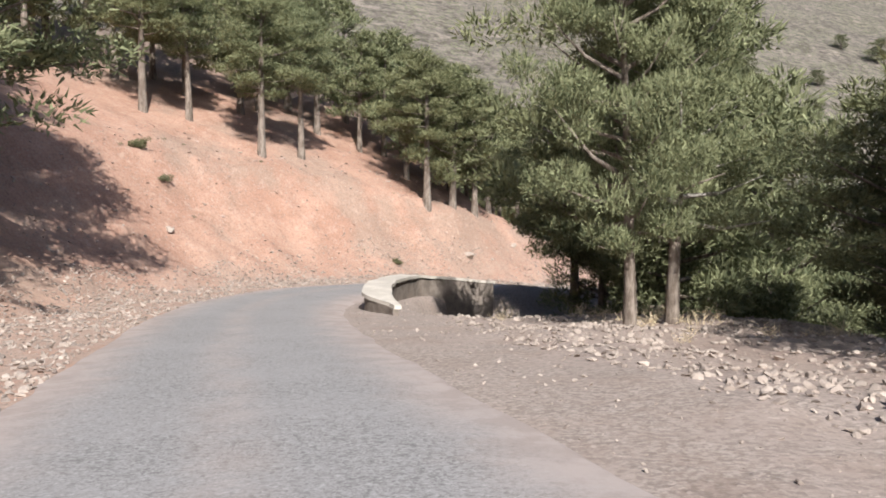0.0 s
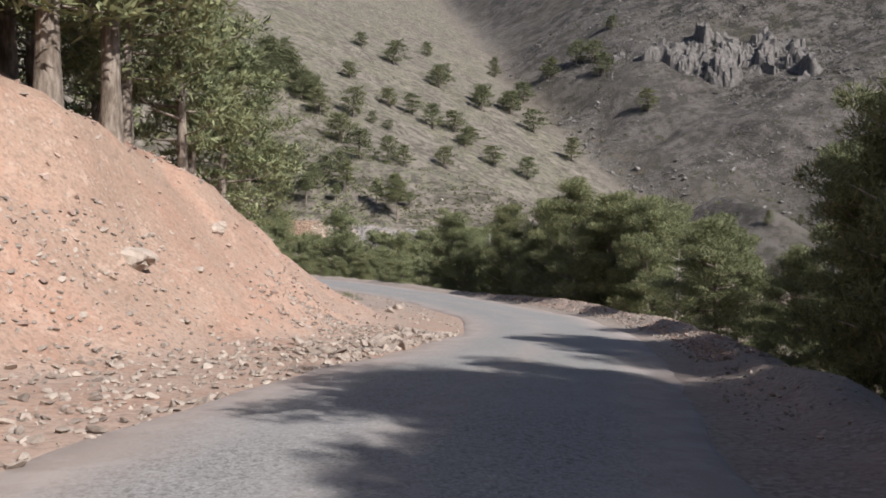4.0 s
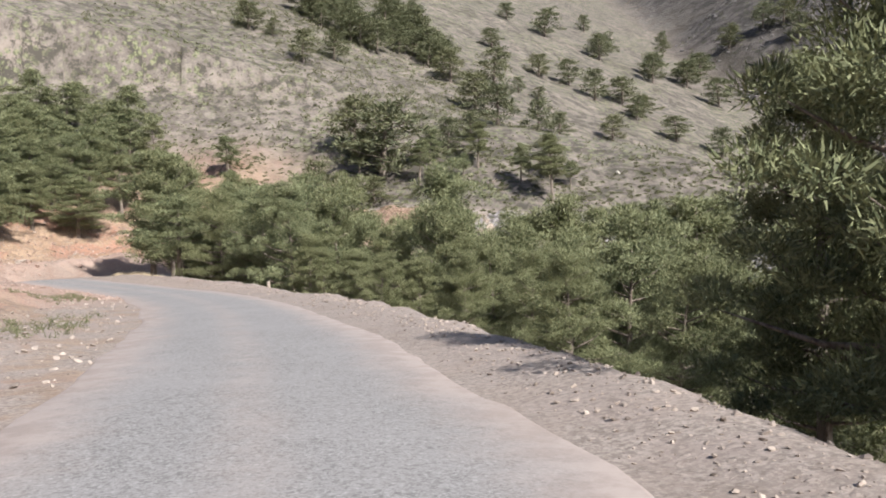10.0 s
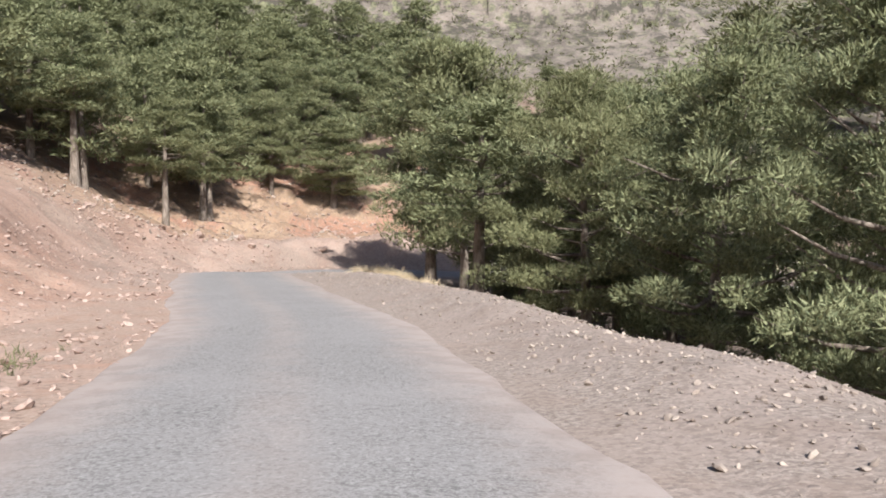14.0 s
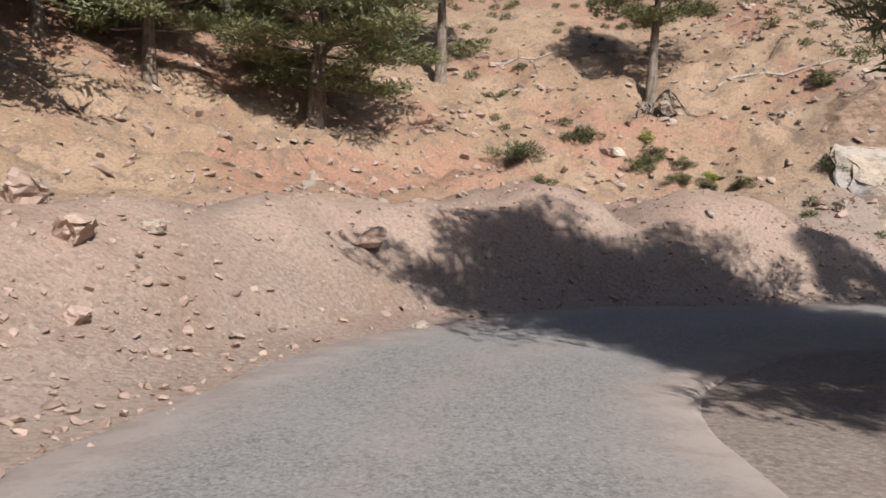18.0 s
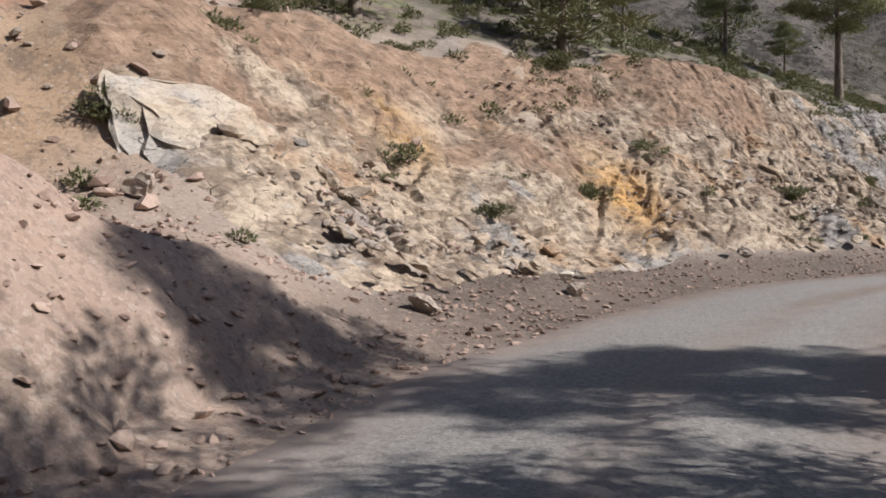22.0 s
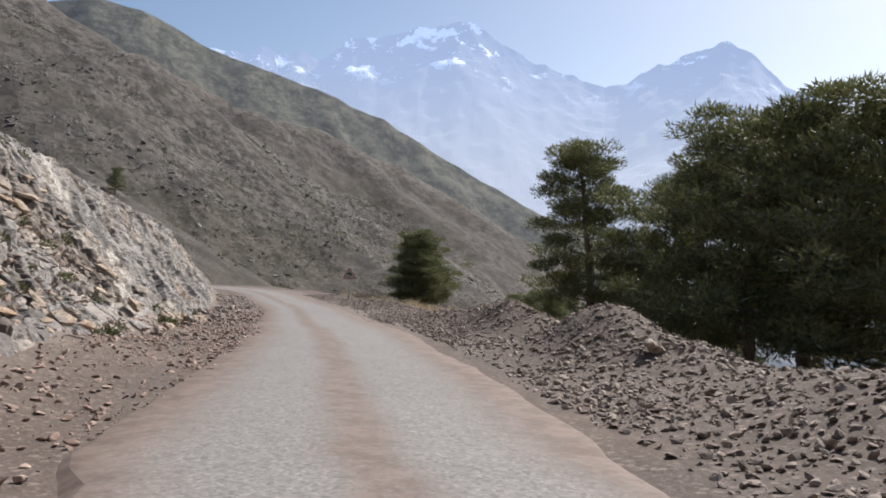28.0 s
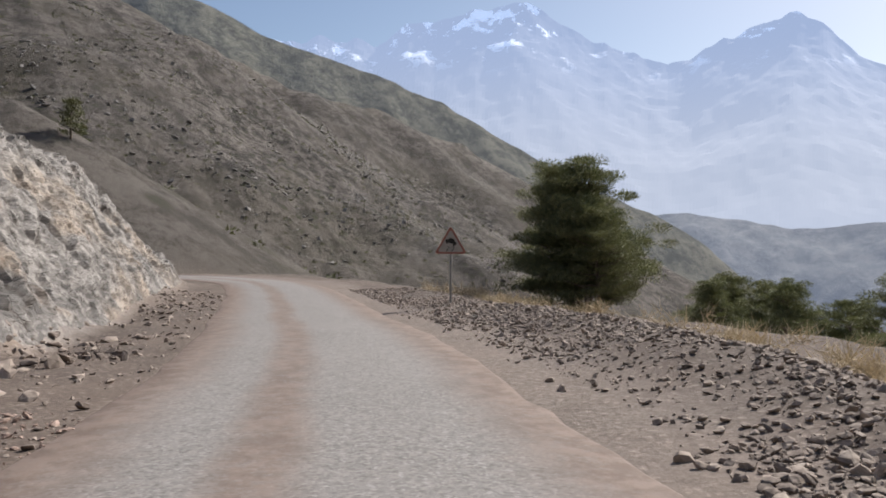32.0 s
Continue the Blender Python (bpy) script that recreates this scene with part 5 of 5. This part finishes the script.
# ---- parapet over the culvert ----
def parapet():
    thing = new("parapet")
    ss = np.r_[np.arange(16.7, 25.0, 0.3), [25.4, 25.9, 26.4, 26.9, 27.3]]
    bend = np.where(ss > 24.5, (ss - 24.5) ** 2 * 0.22, 0) + np.where(ss < 18, (18 - ss) * 0.10, 0)
    tall = table(ss, (16.7, 0.18), (18.0, 0.36), (19.5, 0.5), (21, 0.57), (25, 0.6), (27.3, 0.5)) + 0.012 * vnoise(ss, ss * 0, 0.8, 3)
    zr = np.interp(ss, S, ROAD[:, 2])
    def ring(d0, d1, z0, z1, name, mat, label):
        verts = []
        for d, z in ((d0, z0), (d0, z1), (d1, z1), (d1, z0)):
            x, y = on_road(ss, d + (0.75 * (d1 - d0) * smooth(18.4, 16.7, ss) if d == d0 else 0.0) + bend + 0.03 * vnoise(ss, ss * 0 + d, 0.6, 5))
            verts.append(np.stack([x, y, zr + z + 0.015 * vnoise(ss, ss * 0 + d, 0.35, 6)], 1))
        verts = np.stack(verts, 1).reshape(-1, 3)
        faces = []
        for k in range(len(ss) - 1):
            for i in range(4):
                j = (i + 1) % 4
                faces.append((4 * k + i, 4 * k + j, 4 * k + 4 + j, 4 * k + 4 + i))
        faces += [(3, 2, 1, 0), tuple(4 * (len(ss) - 1) + i for i in range(4))]
        return part(name, mesh_of(name, verts, faces, mat), thing, label)
    ring(2.16, 2.72, -0.9, tall - 0.08, "masonry", MASONRY, "rubble stone masonry")
    ring(2.11, 2.78, tall - 0.08, tall, "coping", PLASTER, "cracked whitish concrete coping")
    tagged(thing, "low curved stone parapet with whitish concrete top over culvert", "wall")


parapet()


# ---- road sign ----
def flat_plate(points, thick):
    n = len(points)
    verts = [(x, 0, z) for x, z in points] + [(x, thick, z) for x, z in points]
    faces = [tuple(range(n)), tuple(range(2 * n - 1, n - 1, -1))] + [(i, i + n, (i + 1) % n + n, (i + 1) % n) for i in range(n)]
    return verts, faces


def rounded_triangle(side, r):
    pts, h = [], side * math.sqrt(3) / 2
    for cx, cz, a in ((0, h * 2 / 3 - 2 * r, 90), (-side / 2 + r * math.sqrt(3), -h / 3 + r, 210), (side / 2 - r * math.sqrt(3), -h / 3 + r, 330)):
        pts += [(cx + r * math.cos(radians(a + da)), cz + r * math.sin(radians(a + da))) for da in (-60, -30, 0, 30, 60)]
    return pts


def plain(name, colour, rough=0.6, metal=0.0):
    m = Nodes(name, rough)
    m.bsdf.inputs["Metallic"].default_value = metal
    at = m.where()
    return m.done(m.mix(m.ramp(m.noise(at, 0.12, 5), 0.4, 0.7, 0.0, 0.5), colour, tuple(0.6 * c + 0.08 for c in colour)))


def road_sign(x, y, turn):
    thing = new("road_sign")
    z = float(height(x, y)[0])
    part("post", mesh_of("post", *tube([(0, 0.035, -0.3), (0, 0.035, 1.9)], [0.03, 0.03], 10), plain("galvanised_steel", (0.32, 0.32, 0.32), 0.5, 0.6)), thing)
    board = part("board", mesh_of("board", *flat_plate(rounded_triangle(0.84, 0.05), 0.006), plain("faded_red_paint", (0.33, 0.13, 0.10))), thing, "faded red warning triangle")
    face = part("face", mesh_of("face", *flat_plate([(px * 0.80, pz * 0.80) for px, pz in rounded_triangle(0.84, 0.04)], 0.004), plain("weathered_white", (0.40, 0.38, 0.35))), board)
    board.location, face.location = (0, -0.006, 1.52), (0, -0.005, 0)
    ink = plain("black_paint", (0.02, 0.02, 0.02))
    car = part("car_symbol", mesh_of("car_symbol", *join([flat_plate([(-0.16, 0.0), (-0.15, 0.06), (-0.09, 0.07), (-0.06, 0.13), (0.05, 0.13), (0.09, 0.07), (0.14, 0.06), (0.15, 0.0)], 0.003),
        flat_plate([(-0.12, -0.04), (-0.07, -0.04), (-0.07, 0.0), (-0.12, 0.0)], 0.003), flat_plate([(0.06, -0.04), (0.11, -0.04), (0.11, 0.0), (0.06, 0.0)], 0.003)]), ink), board)
    car.matrix_basis = pose(0, -0.010, 0.03, 0, 18, 0)
    for k, dx in enumerate((-0.08, 0.06)):
        line = [(dx + 0.025 * math.sin(i * 1.3), 0, -0.04 - 0.035 * i) for i in range(5)]
        part("skid_mark", mesh_of("skid_mark", *tube(line, [0.012] * 5, 5), ink), board).location = (0, -0.008, 0)
    thing.matrix_basis = pose(x, y, z, 0, 0, turn)
    tagged(thing, "faded triangular slippery road warning sign on a post", "sign")


road_sign(88.6, 115.9, -124)


# ---- marker post ----
def marker_post(x, y):
    thing = new("marker_post")
    bm = bmesh.new()
    bmesh.ops.create_cone(bm, cap_ends=True, segments=10, radius1=0.08, radius2=0.07, depth=0.36)
    bmesh.ops.translate(bm, verts=bm.verts, vec=(0, 0, 0.09))
    me = bpy.data.meshes.new("shaft")
    bm.to_mesh(me)
    bm.free()
    me.materials.append(ROCK_GREY)
    part("shaft", me, thing)
    part("cap", mesh_of("cap", *tube([(0, 0, 0.27), (0, 0, 0.30), (0, 0, 0.33)], [0.072, 0.06, 0.025], 10), ROCK_GREY, True), thing)
    thing.matrix_basis = pose(x, y, float(height(x, y)[0]), 3, -2, 0)
    tagged(thing, "short weathered concrete marker post on the shoulder", "post")


marker_post(28.3, 105.0)


# ---- low plants ----
def cushion(name, seed, x, y, size, material, label, blades=26, category="plants", tall=1.0, wide=0.16):
    """One object of kind stuff: low plants as cushions of small blades."""
    r = np.random.default_rng(seed)
    z = height(x, y)
    if material is SHRUB and category == "plants":  # rounded cushions
        c = np.stack([x, y, z + 0.12 * size], 1)
        v, f = puff_cloud(r, c, size * 0.42, blades, np.repeat(size, blades)[:, None] * (0.26 if blades < 40 else 0.15), 0.22)
        return tagged(new(name, mesh_of(name, v, f, material)), label, category, kind="stuff")
    k = 4
    cx = np.repeat(x, k) + r.normal(size=len(x) * k) * np.repeat(size, k) * 0.22
    cy = np.repeat(y, k) + r.normal(size=len(x) * k) * np.repeat(size, k) * 0.22
    cz = np.repeat(z, k) + r.uniform(0.0, 0.12, len(x) * k) * np.repeat(size, k)
    v, f = tuft_cloud(r, np.stack([cx, cy, cz], 1), np.repeat(size, k) * 0.42 * tall, blades // k, wide, 0.9, 0.35)
    return tagged(new(name, mesh_of(name, v, f, material)), label, category, kind="stuff")


def strewn(seed, n, s0, s1, d0, d1, lo, hi, thick=0.0):
    r = np.random.default_rng(seed)
    s, d = r.uniform(s0, s1, n), r.uniform(d0, d1, n)
    x, y = on_road(s, d)
    keep = vnoise(x, y, 6, seed) + r.uniform(-0.5, 0.5, n) > thick
    return x[keep], y[keep], r.uniform(lo, hi, keep.sum())


cushion("scrub", 1, *strewn(51, 2300, 166, 225, -26, -8.4, 0.3, 0.8, -0.2), SHRUB, "low green scrub above the rock cut", 110)
cushion("scrub", 2, *strewn(52, 260, 164, 214, -9.5, -4.2, 0.3, 0.7, 0.1), SHRUB, "dry scrub rooted in the rock cut", 150)
cushion("scrub", 3, *strewn(53, 520, 160, 170, -34, -9.5, 0.25, 0.65, -0.1), SHRUB, "grey-green cushions on the ochre slope", 150)
cushion("scrub", 4, *strewn(54, 120, 6, 60, -16, -5, 0.12, 0.32, 0.1), SHRUB, "sparse low plants on the red bank", 60)
cushion("grass", 5, *strewn(55, 900, 92, 124, -6.0, -3.0, 0.12, 0.3, -0.2), SHRUB, "short green grass at the bank's foot", 24, "grass")
cushion("grass", 6, *strewn(56, 700, 66, 92, -5.5, -3.2, 0.12, 0.3, 0.0), SHRUB, "short green grass at the bank's foot", 24, "grass")
cushion("grass", 7, *strewn(57, 520, 209, 240, 5.3, 9.5, 0.4, 0.9, 0.15), STRAW, "dry yellow grass on the road's outer edge", 100, "grass", 0.9, 0.05)
cushion("grass", 8, *strewn(58, 260, 118, 140, 3.9, 5.6, 0.25, 0.5, 0.0), STRAW, "dry grass under the pines", 48, "grass", 1.2, 0.06)
cushion("grass", 9, *strewn(59, 200, 10, 22, 3.5, 9.0, 0.25, 0.5, 0.0), STRAW, "dry grass by the culvert", 48, "grass", 1.2, 0.06)
r = np.random.default_rng(60)
hx, hy = r.uniform(20, 200, 40000), r.uniform(150, 310, 40000)
hs, hd, _ = station(hx, hy)
keep = (hd < -20) & (vnoise(hx, hy, 20, 61) + r.uniform(-0.6, 0.6, len(hx)) > -0.25)
cushion("scrub", 10, hx[keep], hy[keep], r.uniform(0.5, 1.4, keep.sum()), SHRUB, "low grey-green scrub all over the hillside", 12)
bx, by = r.uniform(120, 480, 5000), r.uniform(-150, 390, 5000)
keep = relief(bx, by)[1]["dark"] > 0.5
cushion("scrub", 12, bx[keep], by[keep], r.uniform(0.8, 2.4, keep.sum()), SHRUB, "dark low scrub on the far slope", 20)

# single bushes
for k, (x, y, size) in enumerate([(38.7, 153.2, 0.9), (50.3, 146.4, 0.8), (55.3, 144.2, 0.8), (24.9, 157.3, 1.1), (25.3, 156.3, 0.8), (28.6, 156.9, 0.7), (33.0, 154.6, 0.7), (-11.7, 31.6, 0.7), (-10.6, 31.2, 0.6), (-2.1, 37.0, 0.45), (43.8, 150.8, 0.9), (46.6, 150.0, 0.8), (60.2, 143.4, 0.7), (64.0, 140.6, 0.7), (47.5, 152.6, 1.0), (29.1, 157.2, 0.6), (29.8, 156.9, 0.5), (27.0, 157.8, 0.9), (29.4, 156.3, 0.6), (30.2, 156.1, 0.7), (31.0, 155.7, 0.6), (37.9, 153.0, 0.5), (41.0, 151.9, 0.6),
                                   (46.8, 148.5, 0.7), (49.6, 146.2, 0.5), (52.7, 144.4, 0.6), (39.5, 151.6, 0.8), (36.2, 155.4, 0.7), (34.6, 157.4, 0.8), (38.6, 156.0, 0.8)]):
    r = np.random.default_rng(500 + k)
    c = r.normal(size=(16, 3)) * (0.26, 0.26, 0.14) + (0, 0, 0.2)
    c[:, 2] = np.abs(c[:, 2])
    ob = new("bush", mesh_of("bush", *puff_cloud(r, c, np.full(16, 0.24), 110, 0.10, 0.16), SHRUB))
    ob.matrix_basis = pose(x, y, float(height(x, y)[0]), 0, 0, k * 50) @ Matrix.Diagonal((size, size, size, 1))
    tagged(ob, "low grey-green bush rooted on the bank", "bush", "bushes on the bank")


LIME = leaf_material("lime_green_leaves", (0.20, 0.24, 0.035), (0.36, 0.40, 0.08))
for k, (x, y, size) in enumerate([(28.9, 157.6, 0.45), (30.5, 156.6, 0.45)]):
    r = np.random.default_rng(540 + k)
    c = r.normal(size=(12, 3)) * (0.22, 0.22, 0.14) + (0, 0, 0.22)
    c[:, 2] = np.abs(c[:, 2])
    ob = new("bush", mesh_of("bush", *puff_cloud(r, c, np.full(12, 0.26), 110, 0.10, 0.16), LIME))
    ob.matrix_basis = pose(x, y, float(height(x, y)[0]), 0, 0, k * 70) @ Matrix.Diagonal((size, size, size, 1))
    tagged(ob, "small lime-green cushion plant on the ochre bank", "bush", "bushes on the bank")


# dead wood: a fallen branch on the cut and bare branches among the pines
def fallen_branch(x, y, long, turn):
    thing = new("fallen_branch")
    r = np.random.default_rng(int(x * 10))
    p = [Vector((long * (t - 0.5), 0.12 * math.sin(5 * t), 0)) for t in np.linspace(0, 1, 9)]
    wx = [pose(x, y, 0, 0, 0, turn) @ q for q in p]
    p = [Vector((w.x, w.y, float(height(w.x, w.y)[0]) + 0.05)) for w in wx]
    part("stem", mesh_of("stem", *tube(p, list(np.linspace(0.055, 0.02, 9)), 6), DEADWOOD, True), thing)
    for k in (2, 4, 6):
        q = p[k] + Vector((r.normal() * 0.4, r.normal() * 0.4, 0.3))
        part("twig", mesh_of("twig", *tube([p[k], q], [0.02, 0.006], 5), DEADWOOD, True), thing)
    tagged(thing, "bleached dead branch lying on the slope", "branch")


def root_mass(x, y):
    thing = new("root_mass")
    r = np.random.default_rng(13)
    for k in range(14):
        a, p = r.uniform(-1.1, 1.1), Vector((x + r.normal() * 0.15, y, float(height(x, y)[0]) + 0.15))
        path = [p.copy()]
        for j in range(7):
            p = p + Vector((math.sin(a) * 0.16 + r.normal() * 0.06, -0.20 + r.normal() * 0.05, 0))
            path.append(Vector((p.x, p.y, max(float(height(p.x, p.y)[0]) + 0.02 + 0.10 * r.uniform(), p.z - 0.30 * (j + 1)))))
        part("root", mesh_of("root", *tube(path, list(np.linspace(0.05, 0.012, 8) * r.uniform(0.6, 1.3)), 5), BARK, True), thing)
    tagged(thing, "bared tangled tree roots hanging on the eroded bank", "roots")


root_mass(30.0, 159.5)
fallen_branch(34.0, 158.5, 4.2, -12)
fallen_branch(26.5, 162.5, 2.2, 5)

# the rock cut: a face of broken facets, with loose slabs on it as pieces of their own
def rock_cut():
    r = np.random.default_rng(77)
    ss, aa = np.r_[np.arange(162.0, 200.0, 0.064), np.arange(200.0, 243.0, 0.12)], np.linspace(3.3, 11.6, 146)
    SS, AA = np.meshgrid(ss, aa)
    x, y = on_road(SS.ravel(), -AA.ravel())
    z = height(x, y)
    u, v = SS.ravel(), AA.ravel() * 1.35
    toe = table(u, (168, 4.3), (178, 4.2), (188, 3.8), (198, 4.7), (225, 4.4), (245, 3.6))
    tilt_u, tilt_v = 0.90 * u + 0.43 * v, 0.90 * v - 0.43 * u  # the beds dip along the road
    warp = 0.25 * fbm(u, v, 1.4, 61, 3)
    wide_warp = 0.5 * fbm(u, v, 4.0, 64, 3)
    b1, c1, t1 = blocks(tilt_u / 2.3 + wide_warp, tilt_v + warp + wide_warp, 0.85, 62, True)
    b2, c2, t2 = blocks(tilt_u / 2.0 + 0.5 * warp, tilt_v - 0.8 * warp, 0.36, 66, True)
    b3, c3, t3 = blocks(tilt_u / 1.6, tilt_v + 0.3 * warp, 0.17, 70, True)
    upper = np.clip((AA.ravel() - toe) / 5.2 + warp, 0, 1) * (1 - smooth(180, 192, u))
    firm = 1 - 0.75 * smooth(0.5, 0.8, upper)  # loose soil at the top of the cut breaks up finer
    lift = firm * (0.075 * b1 + 0.06 * b2 - 0.05 * smooth(0.12, 0.0, c1)) + 0.035 * b3 + 0.16 * fbm(u, v, 2.4, 74, 2) + 0.05 * fbm(u, v, 0.24, 72, 2)
    on = smooth(164.2, 168.0, u) * smooth(-0.15, 0.7, AA.ravel() - toe) * (1 - smooth(8.6, 11.0, AA.ravel() + 0.6 * warp * 4))
    tx, ty = np.interp(u, S, TAN[:, 0]), np.interp(u, S, TAN[:, 1])
    out = (lift + 0.22) * on
    z = z + out * 0.72 - 0.14 * (1 - smooth(0.02, 0.25, on))
    x, y = x + ty * out * 0.69, y - tx * out * 0.69
    face_mesh = mesh_of("rock_cut", np.stack([x, y, z], 1), grid_faces(len(aa), len(ss))[:, ::-1], ROCKFACE)
    set_attr(face_mesh, "up", upper)
    set_attr(face_mesh, "tone", 0.55 * t2 + 0.45 * t1)
    px, py = x, y
    set_attr(face_mesh, "grey", smooth(186, 200, u + 3 * warp))
    set_attr(face_mesh, "crack", np.minimum(c1 * 1.2, c2 + 0.02))
    set_attr(face_mesh, "rust", np.exp(-((px - 44.6) / 1.0) ** 2 - ((py - 149.9) / 1.0) ** 2) + 0.7 * np.exp(-((px - 39.6) / 0.9) ** 2 - ((py - 153.4) / 0.8) ** 2))
    set_attr(face_mesh, "pale", 0.9 * np.exp(-((u - 203.5 - 1.9 * (AA.ravel() - 7.0)) / 1.3) ** 2))
    tagged(new("rock_cut", face_mesh), "broken bedded rock face of pale, grey and rusty stone", "rock face", kind="structure")
    n = 300
    s, d = r.uniform(166, 214, n), r.uniform(-7.5, -3.9, n)
    px, py = on_road(s, d)
    size = 0.16 + 0.42 * r.uniform(0, 1, n) ** 2.5
    meshes = [mesh_of("slab", *rock_shape(450 + k, 0.45 + 0.05 * k), ROCKFACE) for k in range(8)]
    for me in meshes:
        set_attr(me, "crack", np.ones(len(me.vertices)))
        set_attr(me, "tone", np.full(len(me.vertices), 0.7))
        set_attr(me, "up", np.full(len(me.vertices), 0.3))
    for i in range(n):
        ob = part("slab", meshes[int(r.integers(8))], bpy.data.objects["rock_cut"])
        tx, ty = float(np.interp(s[i], S, TAN[:, 0])), float(np.interp(s[i], S, TAN[:, 1]))
        normal = (Vector((ty, -tx, 0)) * 0.62 + Vector((0, 0, 0.78)) + Vector(r.normal(size=3)) * 0.16).normalized()
        way = (Vector((tx, ty, 0)) - normal * normal.dot(Vector((tx, ty, 0)))).normalized()
        turn = Matrix((way, normal.cross(way), normal)).transposed().to_4x4() @ Matrix.Rotation(-0.45 + r.normal() * 0.35, 4, "Z")
        at = Vector((px[i], py[i], float(height(px[i], py[i])[0]))) + normal * (0.20 + 0.05 * size[i])
        ob.matrix_basis = Matrix.Translation(at) @ turn @ Matrix.Diagonal((size[i] * 1.6, size[i] * 0.9, size[i] * 0.8, 1))


rock_cut()
